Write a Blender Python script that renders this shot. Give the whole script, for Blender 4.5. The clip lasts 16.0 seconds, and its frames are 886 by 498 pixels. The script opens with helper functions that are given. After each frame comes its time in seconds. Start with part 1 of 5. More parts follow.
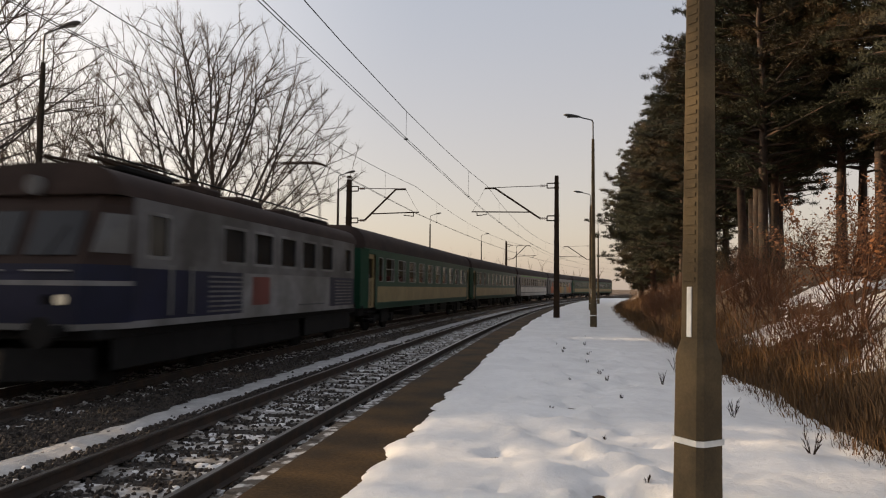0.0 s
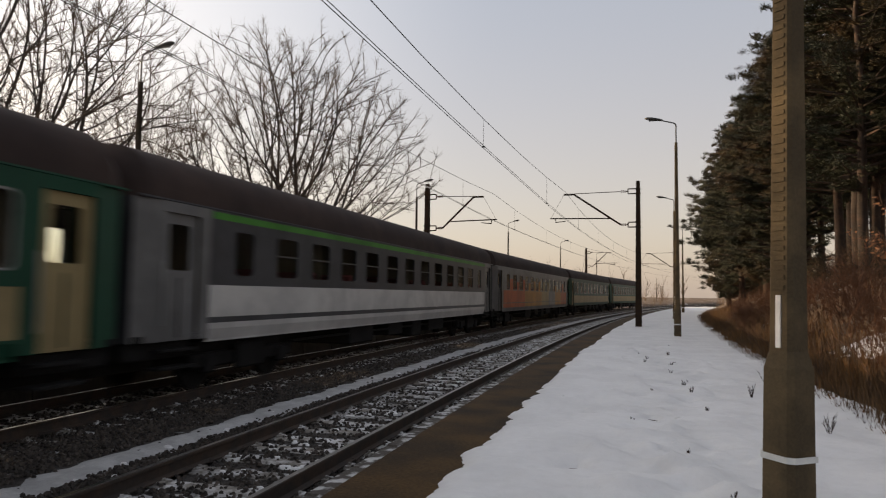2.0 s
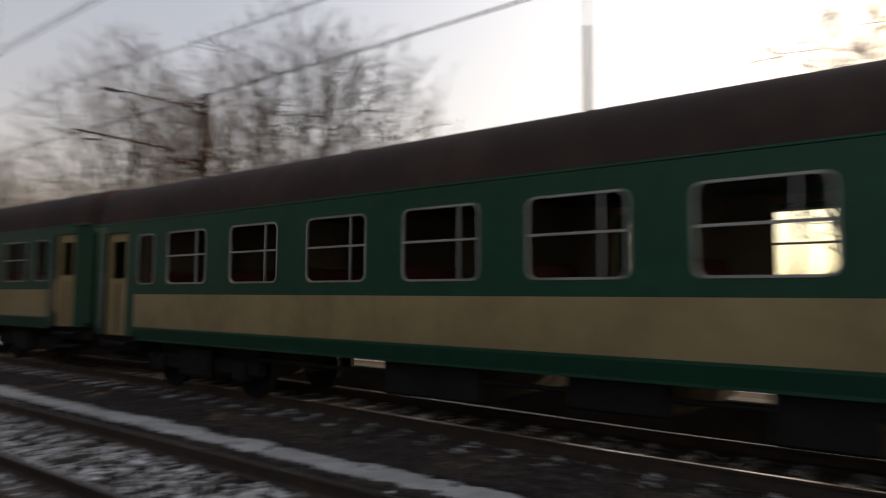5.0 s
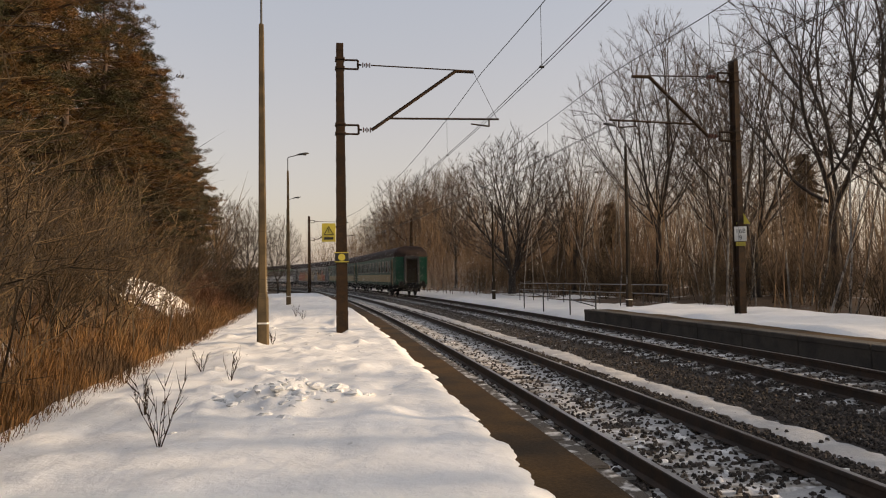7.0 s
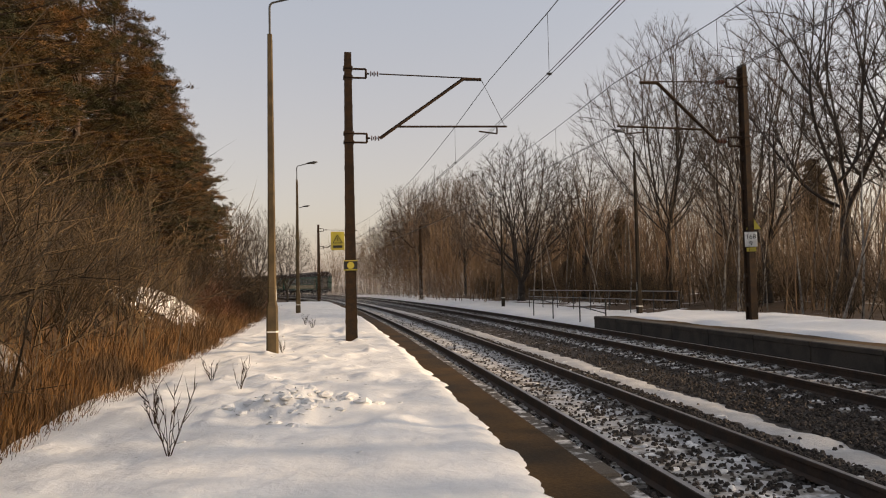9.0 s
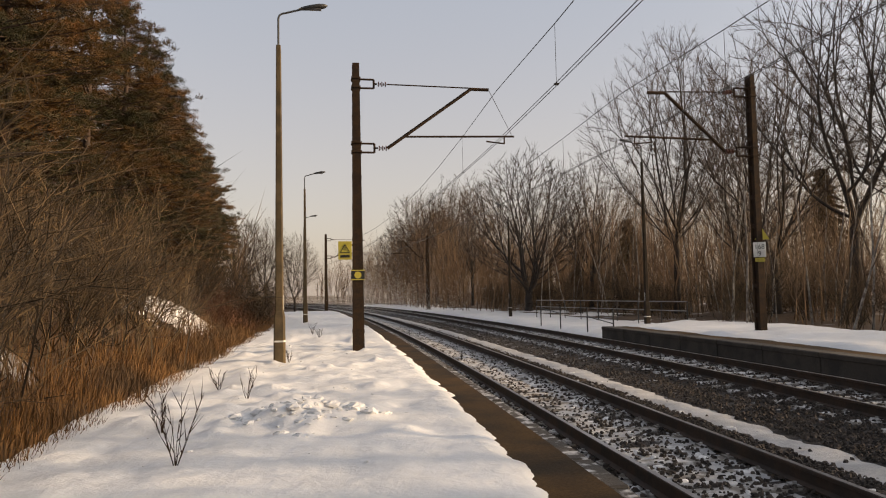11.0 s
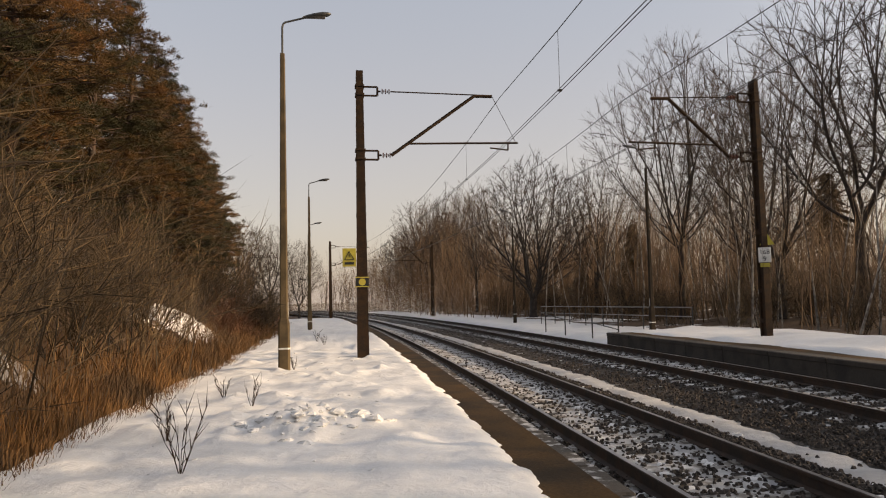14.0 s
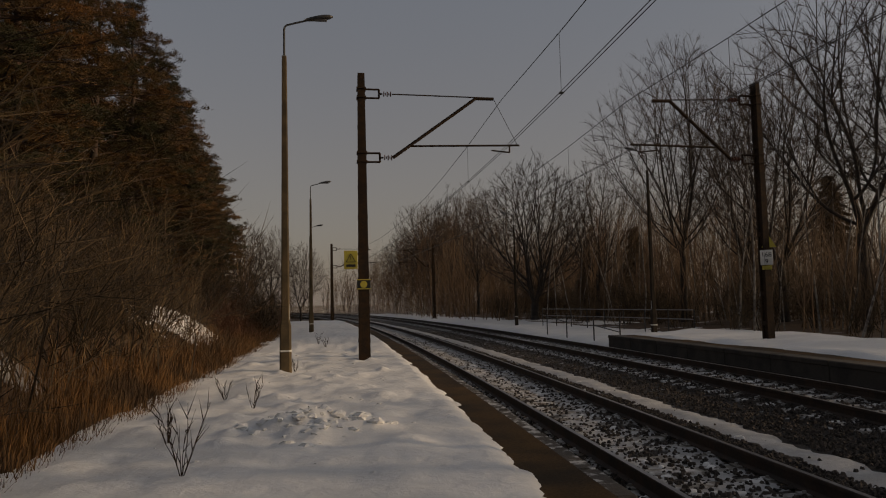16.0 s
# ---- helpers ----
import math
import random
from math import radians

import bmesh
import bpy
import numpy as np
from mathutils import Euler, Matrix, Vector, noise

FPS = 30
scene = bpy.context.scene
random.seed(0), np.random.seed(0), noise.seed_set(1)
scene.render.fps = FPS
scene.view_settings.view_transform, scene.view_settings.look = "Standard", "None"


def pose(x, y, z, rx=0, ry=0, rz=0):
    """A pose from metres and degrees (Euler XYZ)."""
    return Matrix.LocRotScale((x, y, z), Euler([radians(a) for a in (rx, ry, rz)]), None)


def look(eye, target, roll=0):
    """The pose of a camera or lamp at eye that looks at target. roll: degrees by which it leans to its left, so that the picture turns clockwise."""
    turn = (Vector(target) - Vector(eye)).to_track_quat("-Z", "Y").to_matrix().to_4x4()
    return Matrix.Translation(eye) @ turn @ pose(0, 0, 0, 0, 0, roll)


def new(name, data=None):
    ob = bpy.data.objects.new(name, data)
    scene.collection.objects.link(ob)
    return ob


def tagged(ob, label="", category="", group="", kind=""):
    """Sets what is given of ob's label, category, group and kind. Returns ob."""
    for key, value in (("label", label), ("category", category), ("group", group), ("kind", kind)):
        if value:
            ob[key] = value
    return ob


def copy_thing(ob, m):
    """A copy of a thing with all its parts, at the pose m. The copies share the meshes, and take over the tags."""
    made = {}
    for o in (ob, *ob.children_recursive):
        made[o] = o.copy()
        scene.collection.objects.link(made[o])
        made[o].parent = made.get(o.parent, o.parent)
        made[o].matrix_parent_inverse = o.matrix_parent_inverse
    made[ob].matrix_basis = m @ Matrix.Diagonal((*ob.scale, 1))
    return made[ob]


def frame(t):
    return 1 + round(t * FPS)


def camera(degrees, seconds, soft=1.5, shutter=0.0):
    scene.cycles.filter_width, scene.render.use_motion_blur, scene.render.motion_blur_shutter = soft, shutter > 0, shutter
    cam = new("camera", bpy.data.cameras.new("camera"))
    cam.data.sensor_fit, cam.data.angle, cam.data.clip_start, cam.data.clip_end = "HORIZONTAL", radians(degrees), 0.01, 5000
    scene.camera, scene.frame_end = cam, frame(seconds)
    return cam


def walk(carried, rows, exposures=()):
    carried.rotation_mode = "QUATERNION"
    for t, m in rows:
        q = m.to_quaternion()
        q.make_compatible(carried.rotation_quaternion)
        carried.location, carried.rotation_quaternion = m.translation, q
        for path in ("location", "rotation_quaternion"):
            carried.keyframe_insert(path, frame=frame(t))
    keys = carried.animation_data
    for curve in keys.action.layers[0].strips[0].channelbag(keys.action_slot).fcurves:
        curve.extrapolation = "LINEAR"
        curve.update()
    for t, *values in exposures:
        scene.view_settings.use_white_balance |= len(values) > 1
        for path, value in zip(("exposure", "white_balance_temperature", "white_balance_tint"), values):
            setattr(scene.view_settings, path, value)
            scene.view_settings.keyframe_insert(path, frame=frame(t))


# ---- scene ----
# camera: a hand-held turn on the spot, metres; u is the offset across the line, y runs along it
cam = camera(65.0, 16.0, soft=1.1, shutter=0.28)
EYE = [(0.0, -0.25, 0.0), (2.5, -0.22, 0.0), (3.5, -0.1, -0.1), (4.3, 0.0, -0.3), (5.0, -0.18, -0.5), (5.6, -0.32, -0.6), (7.3, -0.45, -0.65), (16.0, -0.45, -0.65)]
TURN = [
    (0.0, 8.15, 3.15, -0.56), (0.5, 8.66, 3.43, -0.53), (1.0, 9.5, 3.5, -0.65), (1.5, 11.2, 3.6, -0.6), (2.0, 14.6, 3.69, -0.75),
    (2.5, 18.05, 3.79, -0.6), (3.0, 24.5, 3.85, -0.45), (3.5, 33.4, 4.0, 0.1), (4.0, 52.0, 3.7, 0.5), (4.5, 80.0, 4.05, 1.15),
    (4.7, 97.6, 3.9, 1.1), (4.9, 118.0, 3.9, 0.4), (5.0, 128.0, 3.95, -0.4), (5.1, 137.3, 3.6, -0.95), (5.2, 144.0, 3.05, -1.1),
    (5.5, 157.0, 2.1, -0.6), (5.9, 166.5, 2.05, 0.1), (6.4, 170.0, 2.1, 0.6), (7.3, 170.81, 2.21, 0.97), (7.5, 170.92, 2.26, 1.07),
    (8.0, 171.04, 2.4, 1.2), (8.5, 171.3, 2.6, 1.2), (9.0, 171.45, 2.79, 1.2), (9.5, 171.69, 2.92, 1.1), (10.0, 171.94, 3.12, 1.08),
    (12.5, 172.09, 4.03, 1.12), (13.0, 172.16, 4.01, 1.24), (13.5, 172.32, 4.01, 1.29), (14.0, 172.4, 4.16, 1.31), (14.5, 172.47, 4.26, 1.35),
    (15.0, 172.47, 4.3, 1.25), (15.5, 172.48, 4.33, 1.24), (16.0, 172.52, 4.36, 1.27)]


def eye_at(t):
    for (t0, x0, y0), (t1, x1, y1) in zip(EYE, EYE[1:]):
        if t <= t1:
            k = (t - t0) / (t1 - t0)
            return x0 + k * (x1 - x0), y0 + k * (y1 - y0)
    return EYE[-1][1:]


walk(cam, [(t, pose(*eye_at(t), 1.6, 90 + p, r, a)) for t, a, p, r in TURN],
     exposures=[(t, 0.2 + s, 7050, 12) for t, s in ((0.0, 0.0), (15.3, -0.03), (15.5, -0.22), (15.7, -0.6), (15.9, -1.22), (16.0, -1.6))])

# daylight: a low hazy winter sun behind the trees across the line
SUN_AZ, SUN_EL = 80.0, 17.0          # degrees to the left of +y, and up
world = bpy.data.worlds.new("sky")
scene.world = world
world.use_nodes = True
wn = world.node_tree
sky = wn.nodes.new("ShaderNodeTexSky")
sky.sky_type, sky.sun_disc = "NISHITA", False
sky.sun_elevation, sky.sun_rotation = radians(SUN_EL), radians(-SUN_AZ)
sky.air_density, sky.dust_density, sky.ozone_density = 1.0, 2.6, 1.0
veil = wn.nodes.new("ShaderNodeMix")          # a thin veil of winter haze over the blue, warmer low down
veil.data_type, veil.blend_type = "RGBA", "MIX"
veil.inputs["Factor"].default_value = 0.48
haze = wn.nodes.new("ShaderNodeMix")
haze.data_type = "RGBA"
haze.inputs["A"].default_value, haze.inputs["B"].default_value = (6.3, 5.3, 4.7, 1), (4.7, 5.0, 5.7, 1)
where = wn.nodes.new("ShaderNodeTexCoord")
split = wn.nodes.new("ShaderNodeSeparateXYZ")
rise = wn.nodes.new("ShaderNodeMapRange")
rise.interpolation_type = "SMOOTHSTEP"
rise.inputs["From Min"].default_value, rise.inputs["From Max"].default_value = 0.0, 0.5
wn.links.new(where.outputs["Generated"], split.inputs[0])
wn.links.new(split.outputs["Z"], rise.inputs["Value"])
wn.links.new(rise.outputs["Result"], haze.inputs["Factor"])
wn.links.new(haze.outputs["Result"], veil.inputs["B"])
wn.links.new(sky.outputs[0], veil.inputs["A"])
glow = wn.nodes.new("ShaderNodeVectorMath")          # the bright hazy sky that surrounds a low sun
glow.operation = "DOT_PRODUCT"
glow.inputs[1].default_value = (-math.sin(radians(SUN_AZ)) * math.cos(radians(SUN_EL)), math.cos(radians(SUN_AZ)) * math.cos(radians(SUN_EL)), math.sin(radians(SUN_EL)))
wn.links.new(where.outputs["Generated"], glow.inputs[0])
aureole = wn.nodes.new("ShaderNodeMapRange")
aureole.interpolation_type = "SMOOTHSTEP"
aureole.inputs["From Min"].default_value, aureole.inputs["From Max"].default_value = 0.4, 1.0
wn.links.new(glow.outputs["Value"], aureole.inputs["Value"])
bright = wn.nodes.new("ShaderNodeMix")
bright.data_type, bright.blend_type = "RGBA", "ADD"
bright.inputs["B"].default_value = (3.0, 2.85, 2.6, 1)
wn.links.new(aureole.outputs["Result"], bright.inputs["Factor"])
wn.links.new(veil.outputs["Result"], bright.inputs["A"])
wn.links.new(bright.outputs["Result"], wn.nodes["Background"].inputs[0])
wn.nodes["Background"].inputs[1].default_value = 0.13
sun = new("sun", bpy.data.lights.new("sun", "SUN"))
sun.data.energy, sun.data.angle, sun.data.color = 5.0, radians(0.7), (1.0, 0.76, 0.5)
_a, _e = radians(SUN_AZ), radians(SUN_EL)
sun.matrix_world = look((0, 0, 0), (math.sin(_a) * math.cos(_e), -math.cos(_a) * math.cos(_e), -math.sin(_e)))


# ---- materials ----
def material(name, colour, rough=0.7, metal=0.0, vary=0.25, scale=6.0, bump=0.0, second=None, patch=1.2, edge=0.08, transmission=0.0, emit=0.0, object_random=0.0, island=0.0, level=0.5, placed=False, gloss=0.5):
    """A surface with grain at two scales; second: the colour of its patches, at the size patch (per metre)."""
    m = bpy.data.materials.new(name)
    m.use_nodes = True
    n, l = m.node_tree.nodes, m.node_tree.links
    b = n["Principled BSDF"]
    b.inputs["Roughness"].default_value, b.inputs["Metallic"].default_value = rough, metal
    b.inputs["Specular IOR Level"].default_value = gloss
    if transmission:
        b.inputs["Transmission Weight"].default_value = transmission
    if emit:
        b.inputs["Emission Color"].default_value, b.inputs["Emission Strength"].default_value = (*colour, 1), emit
    co = n.new("ShaderNodeTexCoord")
    fine = n.new("ShaderNodeTexNoise")
    fine.inputs["Scale"].default_value, fine.inputs["Detail"].default_value, fine.inputs["Roughness"].default_value = scale, 6, 0.65
    spot = n.new("ShaderNodeNewGeometry").outputs["Position"] if placed else co.outputs["Object"]
    l.new(spot, fine.inputs["Vector"])
    coarse = n.new("ShaderNodeTexNoise")
    coarse.inputs["Scale"].default_value, coarse.inputs["Detail"].default_value = patch, 5
    l.new(spot, coarse.inputs["Vector"])
    ramp = n.new("ShaderNodeMapRange")
    ramp.inputs["From Min"].default_value, ramp.inputs["From Max"].default_value = 0.25, 0.75
    ramp.inputs["To Min"].default_value, ramp.inputs["To Max"].default_value = 1 - vary, 1 + vary
    l.new(fine.outputs["Fac"], ramp.inputs["Value"])
    value = ramp.outputs["Result"]
    if object_random or island:
        src = n.new("ShaderNodeNewGeometry") if island else n.new("ShaderNodeObjectInfo")
        rr = n.new("ShaderNodeMapRange")
        k = island or object_random
        rr.inputs["To Min"].default_value, rr.inputs["To Max"].default_value = 1 - k, 1 + k
        l.new(src.outputs["Random Per Island" if island else "Random"], rr.inputs["Value"])
        mul = n.new("ShaderNodeMath")
        mul.operation = "MULTIPLY"
        l.new(value, mul.inputs[0]), l.new(rr.outputs["Result"], mul.inputs[1])
        value = mul.outputs[0]
    mixed = n.new("ShaderNodeMix")
    mixed.data_type = "RGBA"
    mixed.inputs["A"].default_value = (*colour, 1)
    mixed.inputs["B"].default_value = (*(second or tuple(c * 0.75 for c in colour)), 1)
    step = n.new("ShaderNodeMapRange")
    step.inputs["From Min"].default_value, step.inputs["From Max"].default_value = level - edge, level + edge
    l.new(coarse.outputs["Fac"], step.inputs["Value"])
    l.new(step.outputs["Result"], mixed.inputs["Factor"])
    scaled = n.new("ShaderNodeVectorMath")
    scaled.operation = "SCALE"
    l.new(mixed.outputs["Result"], scaled.inputs[0]), l.new(value, scaled.inputs["Scale"])
    l.new(scaled.outputs["Vector"], b.inputs["Base Color"])
    if bump:
        bm_ = n.new("ShaderNodeBump")
        bm_.inputs["Strength"].default_value, bm_.inputs["Distance"].default_value = 0.8, bump
        l.new(fine.outputs["Fac"], bm_.inputs["Height"])
        l.new(bm_.outputs["Normal"], b.inputs["Normal"])
    return m


LOCO_PALE = material("dirty_pale_locomotive_paint", (0.19, 0.185, 0.185), 0.5, vary=0.25, scale=3, second=(0.12, 0.115, 0.11), patch=0.9, gloss=0.22)
LOCO_GREY = material("grey_locomotive_paint", (0.125, 0.12, 0.122), 0.5, vary=0.25, scale=3, second=(0.062, 0.058, 0.056), patch=0.8, gloss=0.22)
SNOW = material("snow", (0.745, 0.735, 0.72), 0.6, vary=0.05, scale=8, bump=0.024, second=(0.69, 0.68, 0.665), patch=0.9)
# snow between the rails and tracks, greyer than that on the platforms
SNOW_OLD = material("old_grey_snow", (0.45, 0.44, 0.43), 0.75, vary=0.15, scale=14, bump=0.03, second=(0.36, 0.35, 0.34), patch=2.5)
DARKGLASS = material("dark_windscreen_glass", (0.012, 0.013, 0.016), 0.12, vary=0.0, gloss=0.25)
SNOW_DIRTY = material("thin_snow", (0.5, 0.49, 0.48), 0.8, vary=0.25, scale=30, bump=0.02, second=(0.055, 0.045, 0.035), patch=7.0, edge=0.06, level=0.43, placed=True)
ASPHALT = material("wet_asphalt", (0.08, 0.045, 0.016), 0.78, vary=0.4, scale=30, bump=0.004, second=(0.028, 0.02, 0.012), patch=0.9, edge=0.16, placed=True, gloss=0.1)
CONCRETE = material("weathered_concrete", (0.3, 0.27, 0.22), 0.85, vary=0.2, scale=25, bump=0.004, second=(0.2, 0.18, 0.14), patch=3)
CONCRETE_DARK = material("damp_concrete", (0.052, 0.043, 0.034), 0.85, vary=0.25, scale=18, bump=0.006, second=(0.032, 0.027, 0.022), patch=2, placed=True)
POST_CONCRETE = material("old_post_concrete", (0.12, 0.088, 0.05), 0.85, vary=0.18, scale=45, bump=0.004, second=(0.08, 0.06, 0.036), patch=2.5, placed=True, gloss=0.12)
# a much darker post concrete, for the lamps across the line
DARK_CONCRETE = material("darker_post_concrete", (0.045, 0.034, 0.024), 0.85, vary=0.2, scale=30, bump=0.003, second=(0.03, 0.023, 0.017), patch=2.5, gloss=0.12)
MAST_STEEL = material("rusty_brown_steel", (0.03, 0.02, 0.014), 0.8, vary=0.3, scale=20, second=(0.042, 0.025, 0.014), patch=5, gloss=0.12)
GREY_STEEL = material("galvanised_steel", (0.28, 0.27, 0.26), 0.5, metal=0.7, vary=0.2, scale=20)
DARK_STEEL = material("dark_lamp_steel", (0.06, 0.058, 0.055), 0.5, metal=0.4, vary=0.2, scale=20)
RAIL_SIDE = material("rusty_rail", (0.06, 0.038, 0.026), 0.75, metal=0.2, vary=0.3, scale=25, second=(0.04, 0.03, 0.024), patch=4)
RAIL_TOP = material("polished_rail", (0.45, 0.42, 0.4), 0.28, metal=1.0, vary=0.1, scale=12)
SLEEPER = material("concrete_sleeper", (0.2, 0.18, 0.155), 0.9, vary=0.25, scale=20, second=(0.55, 0.54, 0.53), patch=5, edge=0.1, level=0.52, object_random=0.2, placed=True)
STONE = material("ballast_stone", (0.056, 0.044, 0.036), 0.9, vary=0.3, scale=30, second=(0.036, 0.028, 0.022), patch=3, island=0.6)
BALLAST = material("ballast_bed", (0.04, 0.033, 0.028), 0.95, vary=0.6, scale=22, bump=0.05, second=(0.5, 0.5, 0.5), patch=3.2, edge=0.05, level=0.66)
GROUND = material("frozen_ground", (0.085, 0.05, 0.026), 0.95, vary=0.35, scale=4, bump=0.05, second=(0.6, 0.6, 0.6), patch=0.45, edge=0.05, level=0.66)
WIRE = material("contact_wire", (0.05, 0.045, 0.04), 0.5, metal=0.6, vary=0.1)
BARK = material("grey_brown_bark", (0.05, 0.039, 0.031), 0.9, vary=0.3, scale=8, second=(0.035, 0.028, 0.023), patch=2)
TWIG = material("brown_twigs", (0.075, 0.05, 0.032), 0.9, vary=0.25, scale=3, second=(0.055, 0.038, 0.026), patch=0.4)
# thicket twigs painted paler: the haze over the woods is put into their colour
HAZE_TWIG = material("haze_paled_twigs", (0.16, 0.105, 0.06), 0.9, vary=0.3, scale=3, second=(0.1, 0.058, 0.03), patch=0.25, island=0.35)
BIRCH = material("pale_birch_bark", (0.3, 0.27, 0.23), 0.8, vary=0.3, scale=6, second=(0.12, 0.1, 0.085), patch=4)
PINE_BARK = material("red_brown_pine_bark", (0.06, 0.035, 0.024), 0.95, vary=0.35, scale=9, bump=0.02, second=(0.036, 0.026, 0.02), patch=2)
NEEDLES = material("pine_needles", (0.032, 0.03, 0.008), 0.85, vary=0.35, scale=1.5, second=(0.15, 0.064, 0.012), patch=0.4, edge=0.14, level=0.55, island=0.35)
NEEDLES_GREEN = material("dark_pine_needles", (0.026, 0.028, 0.011), 0.8, vary=0.3, scale=1.5, second=(0.075, 0.038, 0.01), patch=0.3, edge=0.1, level=0.58, island=0.35)
# spruce needles lightened well past green, to carry the distant haze in the colour
SPRUCE = material("spruce_needles", (0.115, 0.084, 0.044), 0.8, vary=0.3, scale=1.5, second=(0.12, 0.08, 0.036), patch=0.5, island=0.35)
STRAW = material("dry_rusty_grass", (0.145, 0.071, 0.02), 0.85, vary=0.3, scale=2, second=(0.066, 0.037, 0.015), patch=0.8, island=0.4)
REED = material("dry_shrub_twigs", (0.078, 0.05, 0.022), 0.9, vary=0.3, scale=3, second=(0.036, 0.024, 0.013), patch=0.6, island=0.95)
WHITE_PAINT = material("white_paint", (0.75, 0.74, 0.7), 0.6, vary=0.1, scale=15)
YELLOW_PAINT = material("yellow_sign_paint", (0.48, 0.4, 0.05), 0.5, vary=0.1, scale=15)
BLACK_PAINT = material("black_paint", (0.015, 0.015, 0.015), 0.5, vary=0.1)
PORCELAIN = material("brown_insulator", (0.09, 0.035, 0.02), 0.25, vary=0.1)
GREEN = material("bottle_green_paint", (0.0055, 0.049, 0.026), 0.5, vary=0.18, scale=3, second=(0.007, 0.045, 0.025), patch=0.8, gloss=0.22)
CREAM = material("dirty_cream_paint", (0.27, 0.205, 0.1), 0.5, vary=0.14, scale=3, second=(0.22, 0.165, 0.08), patch=0.7, gloss=0.22)
ROOF = material("sooty_roof", (0.042, 0.027, 0.022), 0.85, vary=0.25, scale=2, second=(0.032, 0.021, 0.018), patch=0.6, gloss=0.22)
CAR_WHITE = material("dirty_white_paint", (0.5, 0.48, 0.45), 0.45, vary=0.12, scale=3, second=(0.4, 0.38, 0.36), patch=0.7, gloss=0.22)
CAR_GREY = material("pale_grey_paint", (0.145, 0.14, 0.137), 0.45, vary=0.12, scale=3, gloss=0.22)
CAR_DARK = material("graphite_paint", (0.05, 0.05, 0.054), 0.4, vary=0.12, scale=3, gloss=0.22)
LIME = material("light_green_paint", (0.05, 0.2, 0.028), 0.45, vary=0.1, scale=3, gloss=0.22)
ORANGE = material("orange_paint", (0.34, 0.066, 0.011), 0.45, vary=0.12, scale=3, gloss=0.22)
AMBER = material("amber_paint", (0.34, 0.15, 0.016), 0.45, vary=0.12, scale=3, gloss=0.22)
BLUE = material("dark_blue_paint", (0.008, 0.01, 0.03), 0.5, vary=0.15, scale=3, gloss=0.22)
RED = material("dull_red_paint", (0.14, 0.036, 0.03), 0.45, vary=0.12, scale=3, gloss=0.22)
UNDER = material("oily_underframe", (0.012, 0.011, 0.0105), 0.85, vary=0.3, scale=6, gloss=0.22)
ALU = material("window_aluminium", (0.28, 0.28, 0.27), 0.5, metal=0.4, vary=0.1)
INSIDE = material("compartment_lining", (0.12, 0.09, 0.06), 0.6, vary=0.15, scale=4)
SEATCLOTH = material("dark_red_upholstery", (0.13, 0.028, 0.026), 0.9, vary=0.15, scale=20)
RUBBER = material("gangway_rubber", (0.03, 0.028, 0.028), 0.8, vary=0.2)
RUSSET = material("russet_shrub_twigs", (0.12, 0.05, 0.02), 0.9, vary=0.3, scale=3, second=(0.075, 0.036, 0.018), patch=0.6)
DEADLEAF = material("dead_russet_leaves", (0.2, 0.075, 0.022), 0.8, vary=0.3, scale=4, second=(0.12, 0.05, 0.018), patch=2, island=0.4)
HEADLIGHT = material("headlamp_glass", (0.5, 0.44, 0.34), 0.2, emit=0.3, vary=0.0)
GLASS = bpy.data.materials.new("window_glass")
GLASS.use_nodes = True
_g = GLASS.node_tree.nodes["Principled BSDF"]
_g.inputs["Base Color"].default_value, _g.inputs["Roughness"].default_value = (0.8, 0.85, 0.83, 1), 0.02
_g.inputs["Transmission Weight"].default_value, _g.inputs["IOR"].default_value = 1.0, 1.05


